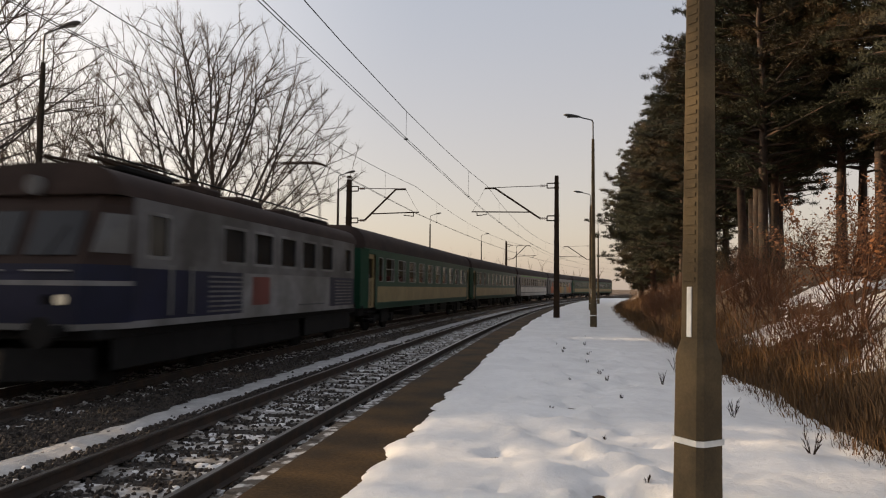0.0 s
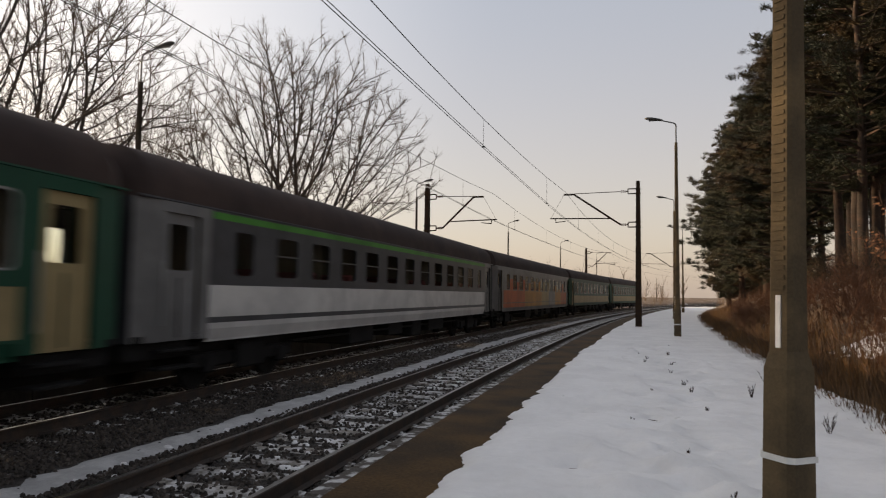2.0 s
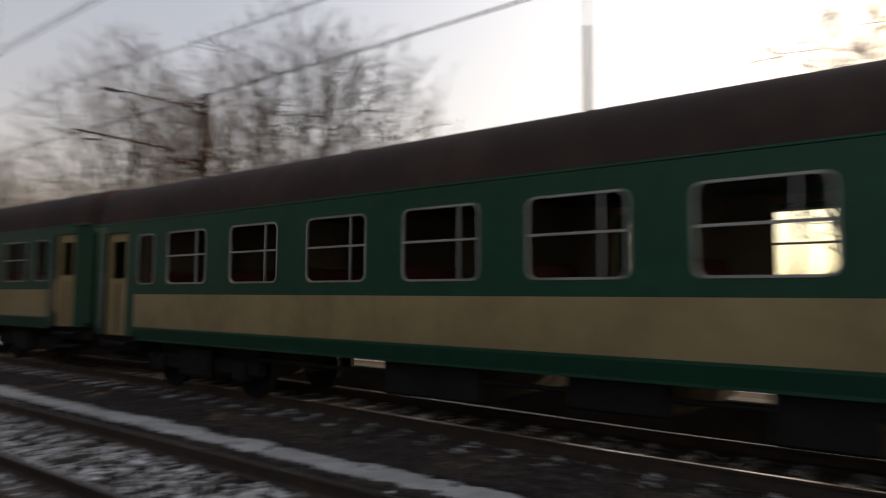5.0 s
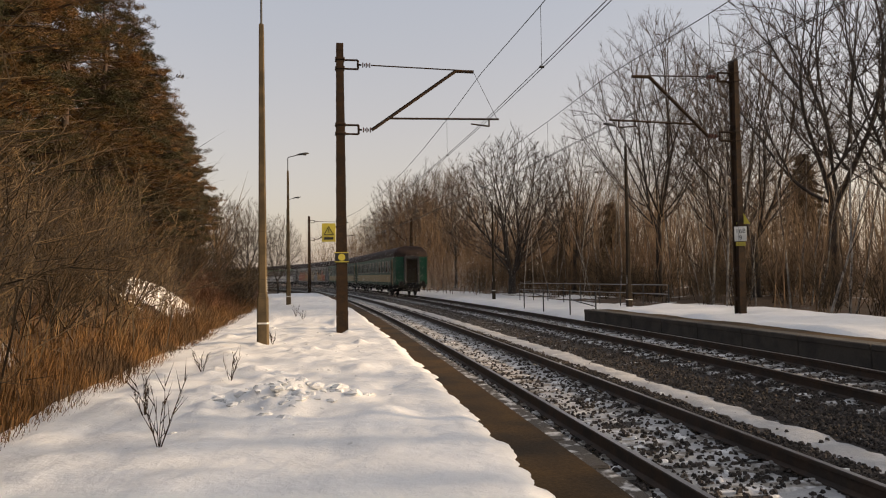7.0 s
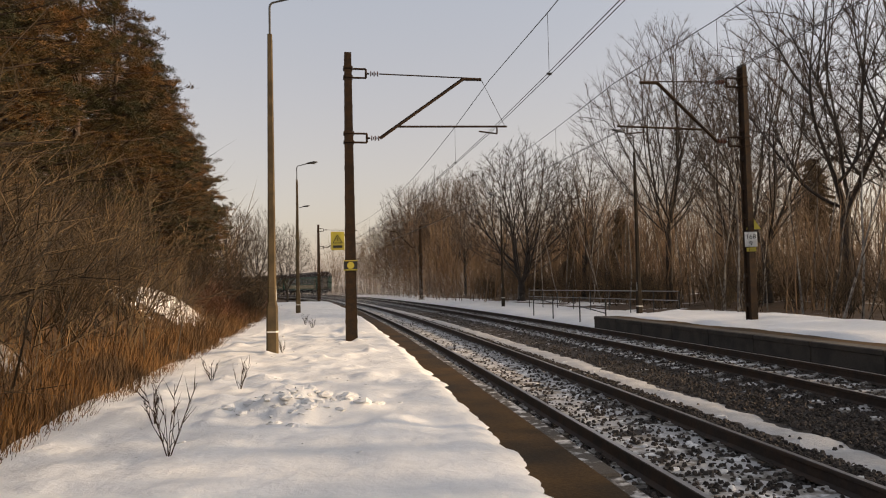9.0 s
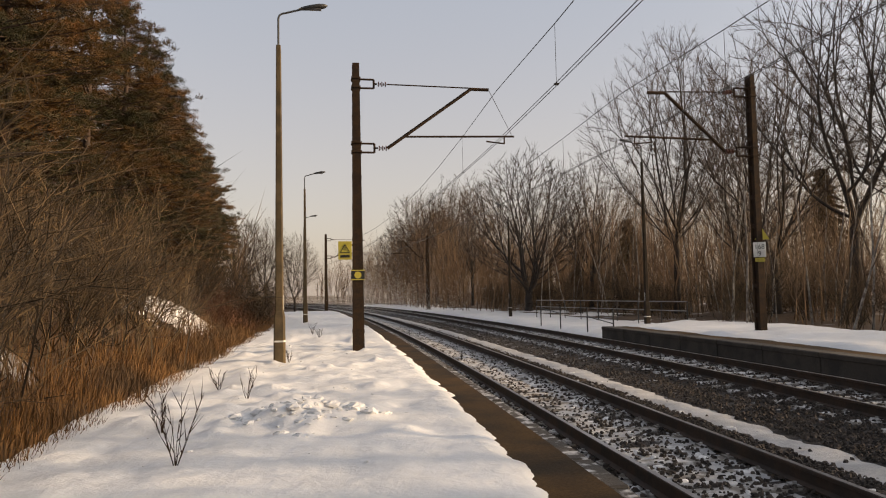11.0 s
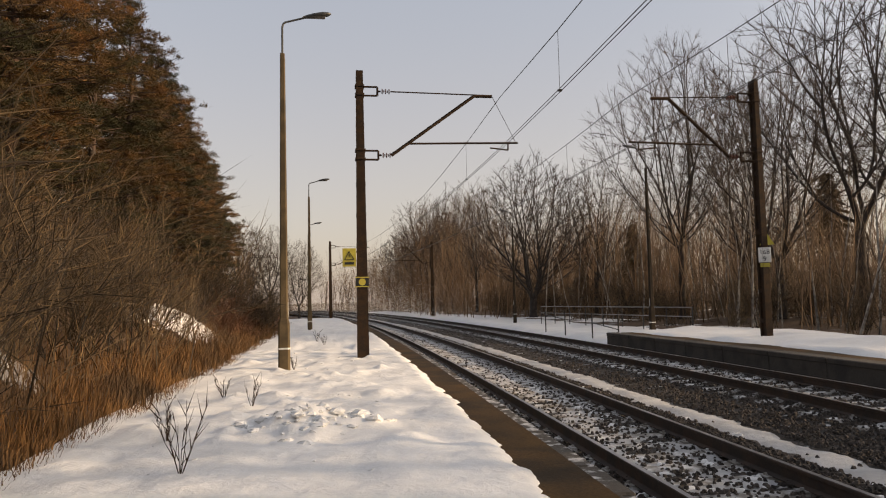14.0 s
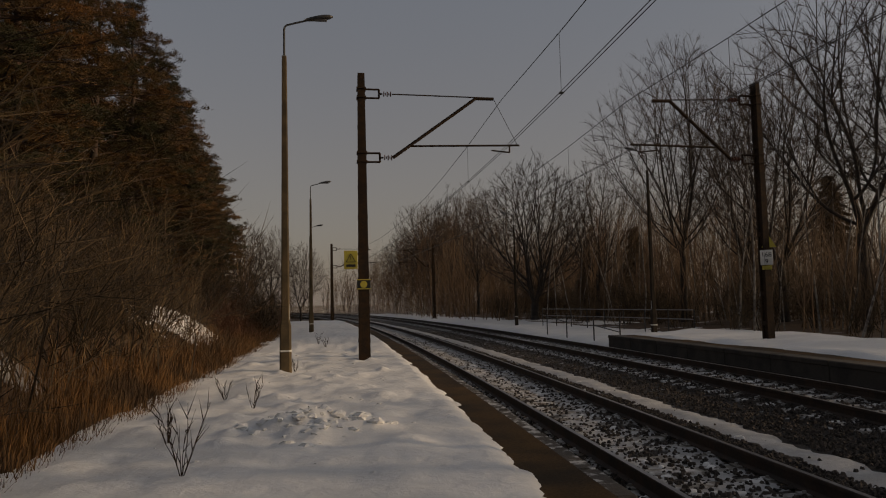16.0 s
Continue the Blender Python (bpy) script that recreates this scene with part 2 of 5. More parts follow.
# ---- mesh tools ----
class Shape:
    """Vertices and faces of one mesh; m names the material slot of a face."""

    def __init__(self):
        self.v, self.f, self.m = [], [], []

    def add(self, verts, faces, m=0):
        k = len(self.v)
        self.v.extend(tuple(p) for p in verts)
        self.f.extend(tuple(k + i for i in f) for f in faces)
        self.m.extend([m] * len(faces))
        return self

    def box(self, x0, x1, y0, y1, z0, z1, m=0, bevel=0.0):
        b = min(bevel, 0.49 * (x1 - x0), 0.49 * (y1 - y0), 0.49 * (z1 - z0))
        if b <= 0:
            v = [(x, y, z) for x in (x0, x1) for y in (y0, y1) for z in (z0, z1)]
            return self.add(v, [(0, 1, 3, 2), (4, 6, 7, 5), (0, 4, 5, 1), (2, 3, 7, 6), (0, 2, 6, 4), (1, 5, 7, 3)], m)
        bm = bmesh.new()
        bmesh.ops.create_cube(bm, size=1.0, matrix=Matrix.Translation(((x0 + x1) / 2, (y0 + y1) / 2, (z0 + z1) / 2)) @ Matrix.Diagonal((x1 - x0, y1 - y0, z1 - z0, 1)))
        bmesh.ops.bevel(bm, geom=bm.edges[:], offset=b, segments=1, affect="EDGES")
        bm.verts.index_update()
        self.add([p.co[:] for p in bm.verts], [[q.index for q in f.verts] for f in bm.faces], m)
        bm.free()
        return self

    def tube(self, a, b, r0, r1=None, n=6, m=0, caps=True):
        a, b = Vector(a), Vector(b)
        r1 = r0 if r1 is None else r1
        w = (b - a).normalized()
        s = w.orthogonal().normalized()
        t = w.cross(s)
        ring = [(math.cos(2 * math.pi * i / n), math.sin(2 * math.pi * i / n)) for i in range(n)]
        v = [a + r0 * (c * s + d * t) for c, d in ring] + [b + r1 * (c * s + d * t) for c, d in ring]
        f = [(i, (i + 1) % n, n + (i + 1) % n, n + i) for i in range(n)]
        if caps:
            f += [tuple(range(n - 1, -1, -1)), tuple(range(n, 2 * n))]
        return self.add(v, f, m)

    def pipe(self, pts, r, n=6, m=0):
        for a, b in zip(pts, pts[1:]):
            self.tube(a, b, r, r, n, m)
        return self

    def ring(self, x0, x1, y, w, z0, z1, rim, r_out=0.0, r_in=0.0, m=0):
        """A closed frame in the plane of a coach side, rim wide, with rounded corners."""
        loops = []
        for x in (x0, x1):
            for d, r in ((0.0, r_out), (rim, r_in)):
                a, b, c, e = y - w / 2 + d, y + w / 2 - d, z0 + d, z1 - d
                pts = []
                for cy, cz, q in ((b - r, e - r, 0), (a + r, e - r, 90), (a + r, c + r, 180), (b - r, c + r, 270)):
                    for k in range(4):
                        t = radians(q + 30 * k)
                        pts.append((x, cy + r * math.cos(t), cz + r * math.sin(t)))
                loops.append(pts)
        n = 16
        f = []
        for p, q in ((0, 1), (1, 3), (3, 2), (2, 0)):
            f += [(p * n + i, p * n + (i + 1) % n, q * n + (i + 1) % n, q * n + i) for i in range(n)]
        return self.add([p for l in loops for p in l], f, m)

    def disc(self, c, axis, r, depth, n=16, m=0):
        c, axis = Vector(c), Vector(axis).normalized()
        return self.tube(c - axis * depth / 2, c + axis * depth / 2, r, r, n, m)

    def sweep(self, profile, y0, y1, m=0, closed=False, caps=False):
        n = len(profile)
        v = [(x, y0, z) for x, z in profile] + [(x, y1, z) for x, z in profile]
        k = n if closed else n - 1
        f = [(i, (i + 1) % n, n + (i + 1) % n, n + i) for i in range(k)]
        if caps:
            f += [tuple(range(n)), tuple(range(2 * n - 1, n - 1, -1))]
        return self.add(v, f, m)


def mesh_of(name, s, mats, smooth=False):
    me = bpy.data.meshes.new(name)
    me.from_pydata(s.v, [], s.f)
    for q in mats if isinstance(mats, (list, tuple)) else [mats]:
        me.materials.append(q)
    if any(s.m):
        me.polygons.foreach_set("material_index", s.m)
    if smooth:
        me.polygons.foreach_set("use_smooth", [True] * len(me.polygons))
    me.update()
    return me


def part(name, s, mats, parent, label="", smooth=False):
    ob = new(name, s if isinstance(s, bpy.types.Mesh) else mesh_of(name, s, mats, smooth))
    ob.parent = parent
    if label:
        tagged(ob, label)
    return ob


def thing(name, label, category, group="", kind=""):
    return tagged(new(name), label, category, group, kind)


def solid(name, s, mats, label, category="", kind="structure", smooth=False):
    return tagged(new(name, mesh_of(name, s, mats, smooth)), label, category, "", kind)


# ---- the line's curve ----
def shift(y):
    """How far the line has swung aside at y."""
    if y >= 0:
        q = min(y, 160.0)
        return 0.0016 * q * q / 2 + 0.0016 * q * (y - q)
    q = min(max(-y - 10.0, 0.0), 80.0)
    p = min(max(-y - 90.0, 0.0), 120.0)
    return 0.0015 * q * q / 2 + 0.0015 * q * max(0.0, -y - 10.0 - q) + 0.004 * p * p / 2 + 0.004 * p * max(0.0, -y - 90.0 - p)


def heading(y):
    """The line's turn to the left at y, in degrees."""
    return -math.degrees(math.atan((shift(y + 0.5) - shift(y - 0.5))))


def at(u, y, z=0.0):
    return Vector((u + shift(y), y, z))


TRACK_A, TRACK_B, RAIL_Z = -4.1, -8.5, -0.15


def lift(u, y):
    """The far track climbs a little beside its platform."""
    k = min(1.0, max(0.0, (-2.0 - y) / 10.0))
    return 0.1 * k * k * (3 - 2 * k) * min(1.0, max(0.0, (-6.2 - u) / 1.2))


def bank(u, y):
    """Height of the open ground."""
    w = noise.noise((u * 0.11, y * 0.09, 3.0)) * 0.5 + noise.noise((u * 0.4, y * 0.35, 7.0)) * 0.16
    if u > 2.6:
        k = min(1.0, (u - 2.6) / 6.0)
        knoll = 0.55 * math.exp(-((u - 5.7) / 1.3) ** 2 - ((y + 26.5) / 4.0) ** 2)
        return -0.12 + 2.35 * k * k * (3 - 2 * k) + w * min(1, (u - 2.6) / 3) + knoll
    if u < -15.5:
        return -0.12 + w * min(1.0, (-15.5 - u) / 6)
    return -0.75


def strip(us, ys, height, m=None):
    s = Shape()
    n = len(us)
    for y in ys:
        s.v.extend(tuple(at(u, y, height(u, y))) for u in us)
    for j in range(len(ys) - 1):
        for i in range(n - 1):
            s.f.append((j * n + i, j * n + i + 1, (j + 1) * n + i + 1, (j + 1) * n + i))
            s.m.append(0 if m is None else m((us[i] + us[i + 1]) / 2, (ys[j] + ys[j + 1]) / 2))
    return s


def steps(*runs):
    out = []
    for a, b, d in runs:
        n = max(1, round((b - a) / d))
        out += [a + (b - a) * i / n for i in range(n)]
    return out + [runs[-1][1]]


YS = steps((-1500, -400, 100), (-400, -120, 14), (-120, -50, 4), (-50, 50, 1.0), (50, 150, 4), (150, 400, 14), (400, 1500, 100))
US = steps((-1200, -100, 60), (-100, -40, 6), (-40, -15.5, 1.2), (-15.5, 2.6, 2.2), (2.6, 12, 0.45), (12, 40, 3), (40, 120, 10), (120, 1200, 90))


def build_ground():
    solid("ground", strip(US, YS, bank), GROUND, "frozen brown ground with patches of snow", smooth=True)
    ballast_z = lambda u, y: -0.36 + lift(u, y) + 0.025 * noise.noise((u * 2.0, y * 2.0, 1.0)) - 0.45 * max(0, u + 2.05) - 0.7 * max(0, -9.75 - u)
    ys = steps((-400, -120, 12), (-120, -40, 3), (-40, 40, 0.5), (40, 160, 3), (160, 400, 12))
    solid("ballast_bed", strip(steps((-11.0, -2.5, 0.25)), ys, ballast_z), BALLAST, "dark stone ballast dusted with snow under two tracks")
    rag = lambda y, s: 0.14 * noise.noise((y * 0.5, s, 0)) + 0.1 * noise.noise((y * 2.2, s, 5)) + 0.07 * noise.noise((y * 7.0, s, 9))
    sn = Shape()
    ks = steps((0.0, 1.0, 0.125))
    ys = steps((-300, -60, 6), (-60, 60, 0.12), (60, 300, 6))
    for y in ys:
        a, b = -6.28 + 1.3 * rag(y, 2.0), -5.52 + rag(y, 9.0)
        for k in ks:
            sn.v.append(tuple(at(a + (b - a) * k, y, -0.39 + 0.062 * math.sin(math.pi * k) ** 0.7 + 0.03 * noise.noise((y * 2.5, k * 3, 2)) + 0.012 * noise.noise((y * 9, k * 8, 2)))))
    n = len(ks)
    for j in range(len(ys) - 1):
        for i in range(n - 1):
            sn.f.append((j * n + i, j * n + i + 1, (j + 1) * n + i + 1, (j + 1) * n + i)), sn.m.append(0)
    solid("snow_strip", sn, SNOW_OLD, "long strip of old snow lying between the tracks", "snow", "structure", smooth=True)


def rail_mesh(u, y0, y1, d):
    prof = [(-0.07, -0.172), (-0.07, -0.16), (-0.012, -0.14), (-0.012, -0.045), (-0.036, -0.034), (-0.036, -0.006), (-0.028, 0.0),
            (0.028, 0.0), (0.036, -0.006), (0.036, -0.034), (0.012, -0.045), (0.012, -0.14), (0.07, -0.16), (0.07, -0.172)]
    s = Shape()
    ys = steps((y0, y1, d))
    n = len(prof)
    for y in ys:
        s.v.extend(tuple(at(u + x, y, RAIL_Z + z + lift(u, y))) for x, z in prof)
    for j in range(len(ys) - 1):
        for i in range(n):
            k = (i + 1) % n
            s.f.append((j * n + i, j * n + k, (j + 1) * n + k, (j + 1) * n + i)), s.m.append(1 if i == 6 else 0)
    return s


def build_track(u, name):
    tr = thing("railway_track", name, "railway track", "railway tracks", "structure")
    for e in (-0.7525, 0.7525):
        part("rail", rail_mesh(u + e, -420, 420, 4.0), [RAIL_SIDE, RAIL_TOP], tr, "rusty steel rail with a polished running head")
    s = Shape()
    s.box(-1.28, 1.28, -0.13, 0.13, -0.2, 0.0, bevel=0.03)
    for e in (-0.7525, 0.7525):
        for q in (-0.1, 0.1):
            s.tube((e + q, 0, -0.005), (e + q, 0, 0.045), 0.025, 0.02, 5)
        s.box(e - 0.14, e + 0.14, -0.08, 0.08, 0.001, 0.02)
    me = mesh_of("sleeper", s, SLEEPER)
    far = Shape()
    for i in range(-260, 260):
        y = i * 0.6 + 0.2
        m = Matrix.Translation(at(u, y, RAIL_Z - 0.172 - 0.012 + lift(u, y))) @ Matrix.Rotation(radians(heading(y)), 4, "Z")
        if -36 <= y <= 44:
            part("sleeper", me, None, tr).matrix_basis = m
        else:
            far.box(-1.28 + u + shift(y), 1.28 + u + shift(y), y - 0.13, y + 0.13, RAIL_Z - 0.38 + lift(u, y), RAIL_Z - 0.19 + lift(u, y))
    tagged(part("far_sleepers", far, SLEEPER, tr), "rows of distant concrete sleepers", kind="stuff")


def build_stones():
    rng = random.Random(4)
    base = [(-1, -0.3, -0.5), (0.2, -1, -0.4), (1, 0.2, -0.5), (-0.2, 0.9, -0.5), (-0.5, -0.4, 0.6), (0.5, -0.3, 0.7), (0.3, 0.6, 0.5)]
    faces = [(0, 1, 5, 4), (1, 2, 5), (2, 6, 5), (2, 3, 6), (3, 0, 4), (3, 4, 6), (4, 5, 6)]
    s = Shape()
    for _ in range(76000):
        y = rng.gauss(0, 9.0) if rng.random() < 0.8 else rng.uniform(-45, 45)
        u = rng.uniform(-10.0, -2.75) if rng.random() < 0.65 else rng.choice((rng.uniform(-7.7, -6.2), rng.uniform(-5.6, -4.9)))
        if -6.18 < u < -5.6 and rng.random() < 0.97:
            continue
        r = rng.uniform(0.015, 0.036)
        a = rng.uniform(0, 6.28)
        c, d = math.cos(a), math.sin(a)
        p = at(u, y, -0.345 + lift(u, y) + rng.uniform(-0.01, 0.035))
        s.add([(p.x + r * (c * x - d * q), p.y + r * (d * x + c * q), p.z + r * z * rng.uniform(0.7, 1.1)) for x, q, z in base], faces)
    solid("ballast_stones", s, STONE, "loose dark crushed stones of the ballast bed", "ballast", "stuff")
    t = Shape()
    for _ in range(420):
        y, u = rng.gauss(0, 11.0), rng.choice((rng.uniform(-4.75, -3.5), rng.uniform(-5.8, -4.9), rng.uniform(-9.1, -7.8), rng.uniform(-3.35, -2.8), rng.uniform(-4.75, -3.5)))
        lx, ly = rng.uniform(0.03, 0.13), rng.uniform(0.025, 0.07)
        z0 = -0.335 + rng.uniform(0, 0.014)
        ring = [(math.cos(i * 0.785) * lx * rng.uniform(0.6, 1.1), math.sin(i * 0.785) * ly * rng.uniform(0.6, 1.1)) for i in range(8)]
        v = [at(u + x, y + q, z0 - 0.03) for x, q in ring] + [at(u + 0.55 * x, y + 0.55 * q, z0 + 0.008) for x, q in ring]
        t.add(v, [(i, (i + 1) % 8, 8 + (i + 1) % 8, 8 + i) for i in range(8)] + [tuple(range(8, 16))])
    for u0, u1, mean, key in ((-4.78, -3.42, -0.352, 1.0), (-3.28, -2.86, -0.372, 4.0), (-5.25, -4.92, -0.39, 6.0), (-9.2, -7.8, -0.372, 8.0), (-10.22, -9.85, -0.27, 9.0)):
        lie = lambda u, y: mean + lift(u, y) - 0.018 * min(1.0, max(0.0, (y + 2) / 5)) + 0.035 * noise.noise((u * 1.6, y * 2.6, key)) + 0.03 * noise.noise((u * 4.5, y * 7.0, key)) + 0.015 * noise.noise((u * 14, y * 14, key)) - (0.25 * max(0.0, -9.8 - u))
        cs = strip(steps((u0, u1, 0.075)), steps((-60, -26, 0.3), (-26, -3, 0.075), (-3, 3, 0.3), (3, 26, 0.075), (26, 60, 0.3)), lie)
        tagged(new("crib_snow", mesh_of("crib_snow", cs, SNOW_OLD, True)), "broken crust of old snow among the ballast stones", "snow", "", "stuff")
    solid("snow_patches", t, SNOW, "thin scraps of snow caught between the sleepers", "snow", "stuff", smooth=True)


# ---- platforms ----
LUMPS = []


def snow_height(u, y):
    z = 0.055 * noise.noise((u * 0.5, y * 0.45, 0.3)) + 0.042 * noise.noise((u * 1.7, y * 1.5, 4.0)) + 0.018 * noise.noise((u * 5, y * 5, 8.0)) + 0.007 * noise.noise((u * 13, y * 12, 5.0))
    for a, b, r, h in LUMPS:
        d2 = ((u - a) ** 2 + (y - b) ** 2) / (r * r)
        if d2 < 6:
            z += h * math.exp(-d2) * (1 + 0.5 * noise.noise((u * 9, y * 9, 2.0)))
    return z


def build_platform():
    rng = random.Random(11)
    for _ in range(34):
        LUMPS.append((rng.gauss(0.0, 0.42), rng.gauss(-9.8, 0.4), rng.uniform(0.09, 0.24), rng.uniform(0.03, 0.1)))
    for _ in range(150):
        LUMPS.append((rng.uniform(-1.3, 2.3), rng.uniform(-30, -8.5), rng.uniform(0.07, 0.26), rng.choice((1, 1, -1)) * rng.uniform(0.025, 0.085)))
    for _ in range(75):
        LUMPS.append((rng.gauss(0.1, 0.9), rng.uniform(4, 24), rng.uniform(0.06, 0.2), rng.choice((-0.06, -0.05, 0.08, 0.05, 0.04))))
    for _ in range(70):
        a, b = rng.gauss(0.35, 0.5), rng.uniform(4.2, 26)
        LUMPS.append((a, b, rng.uniform(0.08, 0.16), -rng.uniform(0.08, 0.15)))
        LUMPS.append((a + rng.uniform(-0.12, 0.12), b + rng.uniform(-0.12, 0.12), rng.uniform(0.05, 0.09), rng.uniform(0.03, 0.06)))
    LUMPS.extend([(0.15, 6.9, 0.2, 0.11), (0.45, 6.6, 0.16, 0.09), (0.0, 7.6, 0.22, 0.09), (0.5, 7.9, 0.18, 0.08), (0.55, 6.0, 0.17, 0.12), (0.28, 6.25, 0.13, -0.09), (-0.2, 8.5, 0.2, 0.07), (0.25, 8.8, 0.14, 0.08), (-0.35, 7.2, 0.16, 0.05), (0.75, 7.3, 0.14, -0.08)])
    deck = strip(steps((-2.64, 2.7, 1.03)), steps((-70, -20, 5), (-20, 20, 2), (20, 120, 5)), lambda u, y: -0.06)
    solid("platform", deck, ASPHALT, "low asphalt platform, wet and brown where the snow has melted")
    wall = strip([-2.65, -2.64], steps((-70, 120, 4)), lambda u, y: -0.06 if u > -2.645 else -0.6)
    solid("platform_wall", wall, CONCRETE_DARK, "dark concrete face of the low platform")
    me_s = Shape().box(-0.11, 0.11, -0.49, 0.49, -0.2, 0.0, bevel=0.02)
    edge = thing("platform_edge", "row of weathered concrete edge stones dusted with snow", "platform edge", kind="structure")
    me = mesh_of("edge_stone", me_s, SNOW_DIRTY)
    for i in range(-70, 120):
        part("edge_stone", me, None, edge).matrix_basis = Matrix.Translation(at(-2.76 + rng.uniform(-0.012, 0.012), i, -0.1 + rng.uniform(-0.012, 0.012))) @ Matrix.Rotation(radians(heading(i) + rng.uniform(-0.6, 0.6)), 4, "Z")
    us = steps((0.0, 0.06, 0.012), (0.06, 1.0, 0.015))
    ys = steps((-70, -24, 0.8), (-24, -4.2, 0.08), (-4.2, 3.5, 0.3), (3.5, 12, 0.06), (12, 24, 0.1), (24, 120, 1.2))
    s = Shape()
    for y in ys:
        a = -2.1 + 0.32 * min(1.0, max(0.0, (y - 2.5) / 5.0)) + 0.16 * noise.noise((y * 0.45, 1.0, 0)) + 0.13 * noise.noise((y * 1.9, 2.0, 0)) + 0.08 * noise.noise((y * 5, 3.0, 0)) + 0.04 * noise.noise((y * 13, 3.0, 0))
        b = 3.0 + 0.25 * noise.noise((y * 0.4, 5.0, 0))
        for k in us:
            u = a + (b - a) * k
            lip = min(1.0, (u - a) / 0.22)
            s.v.append(tuple(at(u, y, -0.066 + 0.075 * lip ** 0.5 + lip * (0.025 + snow_height(u, y)))))
    n = len(us)
    for j in range(len(ys) - 1):
        for i in range(n - 1):
            s.f.append((j * n + i, j * n + i + 1, (j + 1) * n + i + 1, (j + 1) * n + i)), s.m.append(0)
    solid("platform_snow", s, SNOW, "trodden snow lying over the platform", "snow", smooth=True)
    ck = Shape()
    for _ in range(230):
        near = rng.random() < 0.6
        u, y = (rng.gauss(0.0, 0.42), rng.gauss(-9.75, 0.35)) if near else ((rng.uniform(-1.3, 2.0), rng.uniform(-24, -7)) if rng.random() < 0.6 else (rng.gauss(0.2, 0.8), rng.uniform(4.5, 22)))
        r = rng.uniform(0.03, 0.12) if near else rng.uniform(0.015, 0.05)
        p = at(u, y, snow_height(u, y) + 0.03 - r * 0.05)
        ring = []
        for lv, k in ((-0.5, 0.9), (0.15, 1.0), (0.6, 0.6)):
            ring += [p + Vector((math.cos(q * 1.047 + lv) * r * k * rng.uniform(0.7, 1.3), math.sin(q * 1.047 + lv) * r * k * rng.uniform(0.7, 1.3), r * lv * rng.uniform(0.45, 0.85))) for q in range(6)]
        ck.add(ring, [(i, (i + 1) % 6, 6 + (i + 1) % 6, 6 + i) for i in range(6)] + [(6 + i, 6 + (i + 1) % 6, 12 + (i + 1) % 6, 12 + i) for i in range(6)] + [tuple(range(12, 18))])
    solid("snow_clods", ck, SNOW, "kicked-up clods of snow on the platform", "snow", "stuff")
    # the far platform
    pf = strip(steps((-15.6, -10.32, 0.66)), steps((-26, 130, 2)), lambda u, y: 0.2)
    solid("far_platform", pf, ASPHALT, "brown wet deck of the opposite platform")
    face = thing("far_platform_wall", "dark damp concrete wall slabs along the opposite platform", "platform wall", kind="structure")
    fm = mesh_of("wall_slab", Shape().box(-0.08, 0.08, -0.99, 0.99, -0.8, 0.0, bevel=0.015), CONCRETE_DARK)
    cm = mesh_of("coping_stone", Shape().box(-0.22, 0.22, -0.99, 0.99, -0.1, 0.02, bevel=0.02), CONCRETE_DARK)
    for i in range(-13, 40):
        y = i * 2 + 1
        m = Matrix.Rotation(radians(heading(y)), 4, "Z")
        part("wall_slab", fm, None, face).matrix_basis = Matrix.Translation(at(-10.3, y, 0.14)) @ m
        part("coping_stone", cm, None, face, "dark concrete coping").matrix_basis = Matrix.Translation(at(-10.42, y, 0.2)) @ m
    em = Shape().box(-15.6, -10.4, -26.15, -26.0, -0.7, 0.195, bevel=0.01)
    part("end_wall", em, CONCRETE_DARK, face).matrix_basis = Matrix.Translation((shift(-26), 0, 0))
    fs = strip(steps((-18.2, -10.6, 0.2)), steps((-25.9, 0, 0.3), (0, 130, 1.0)), lambda u, y: 0.18 - 0.3 * min(1.0, max(0.0, (-15.6 - u) / 2.4)) + min(1, (u + 18.25) * 2, (-11.2 + 0.3 * noise.noise((y * 0.4, 0, 3.3)) + 0.12 * noise.noise((y * 2.0, 0, 3.3)) - u) * 3) * (0.1 + 0.09 * noise.noise((u * 0.7, y * 0.5, 1.5)) + 0.12 * max(0.0, 1 - abs(u + 13.6) / 1.6) + 0.02 * noise.noise((u * 3, y * 3, 2))))
    solid("far_platform_snow", fs, SNOW, "undisturbed snow on the opposite platform", "snow", smooth=True)
    ls = strip(steps((-22, -10.6, 0.5)), steps((-120, -60, 3), (-60, -25.9, 0.6)), lambda u, y: -0.14 + 0.09 * noise.noise((u * 0.5, y * 0.3, 2.5)) + 0.03 * noise.noise((u * 2, y * 2, 2)) - 0.35 * max(0, u + 11.4) - 0.12 * max(0, -21 - u))
    solid("lineside_snow", ls, SNOW, "snow lying on the ground beyond the platform's end", "snow", smooth=True)


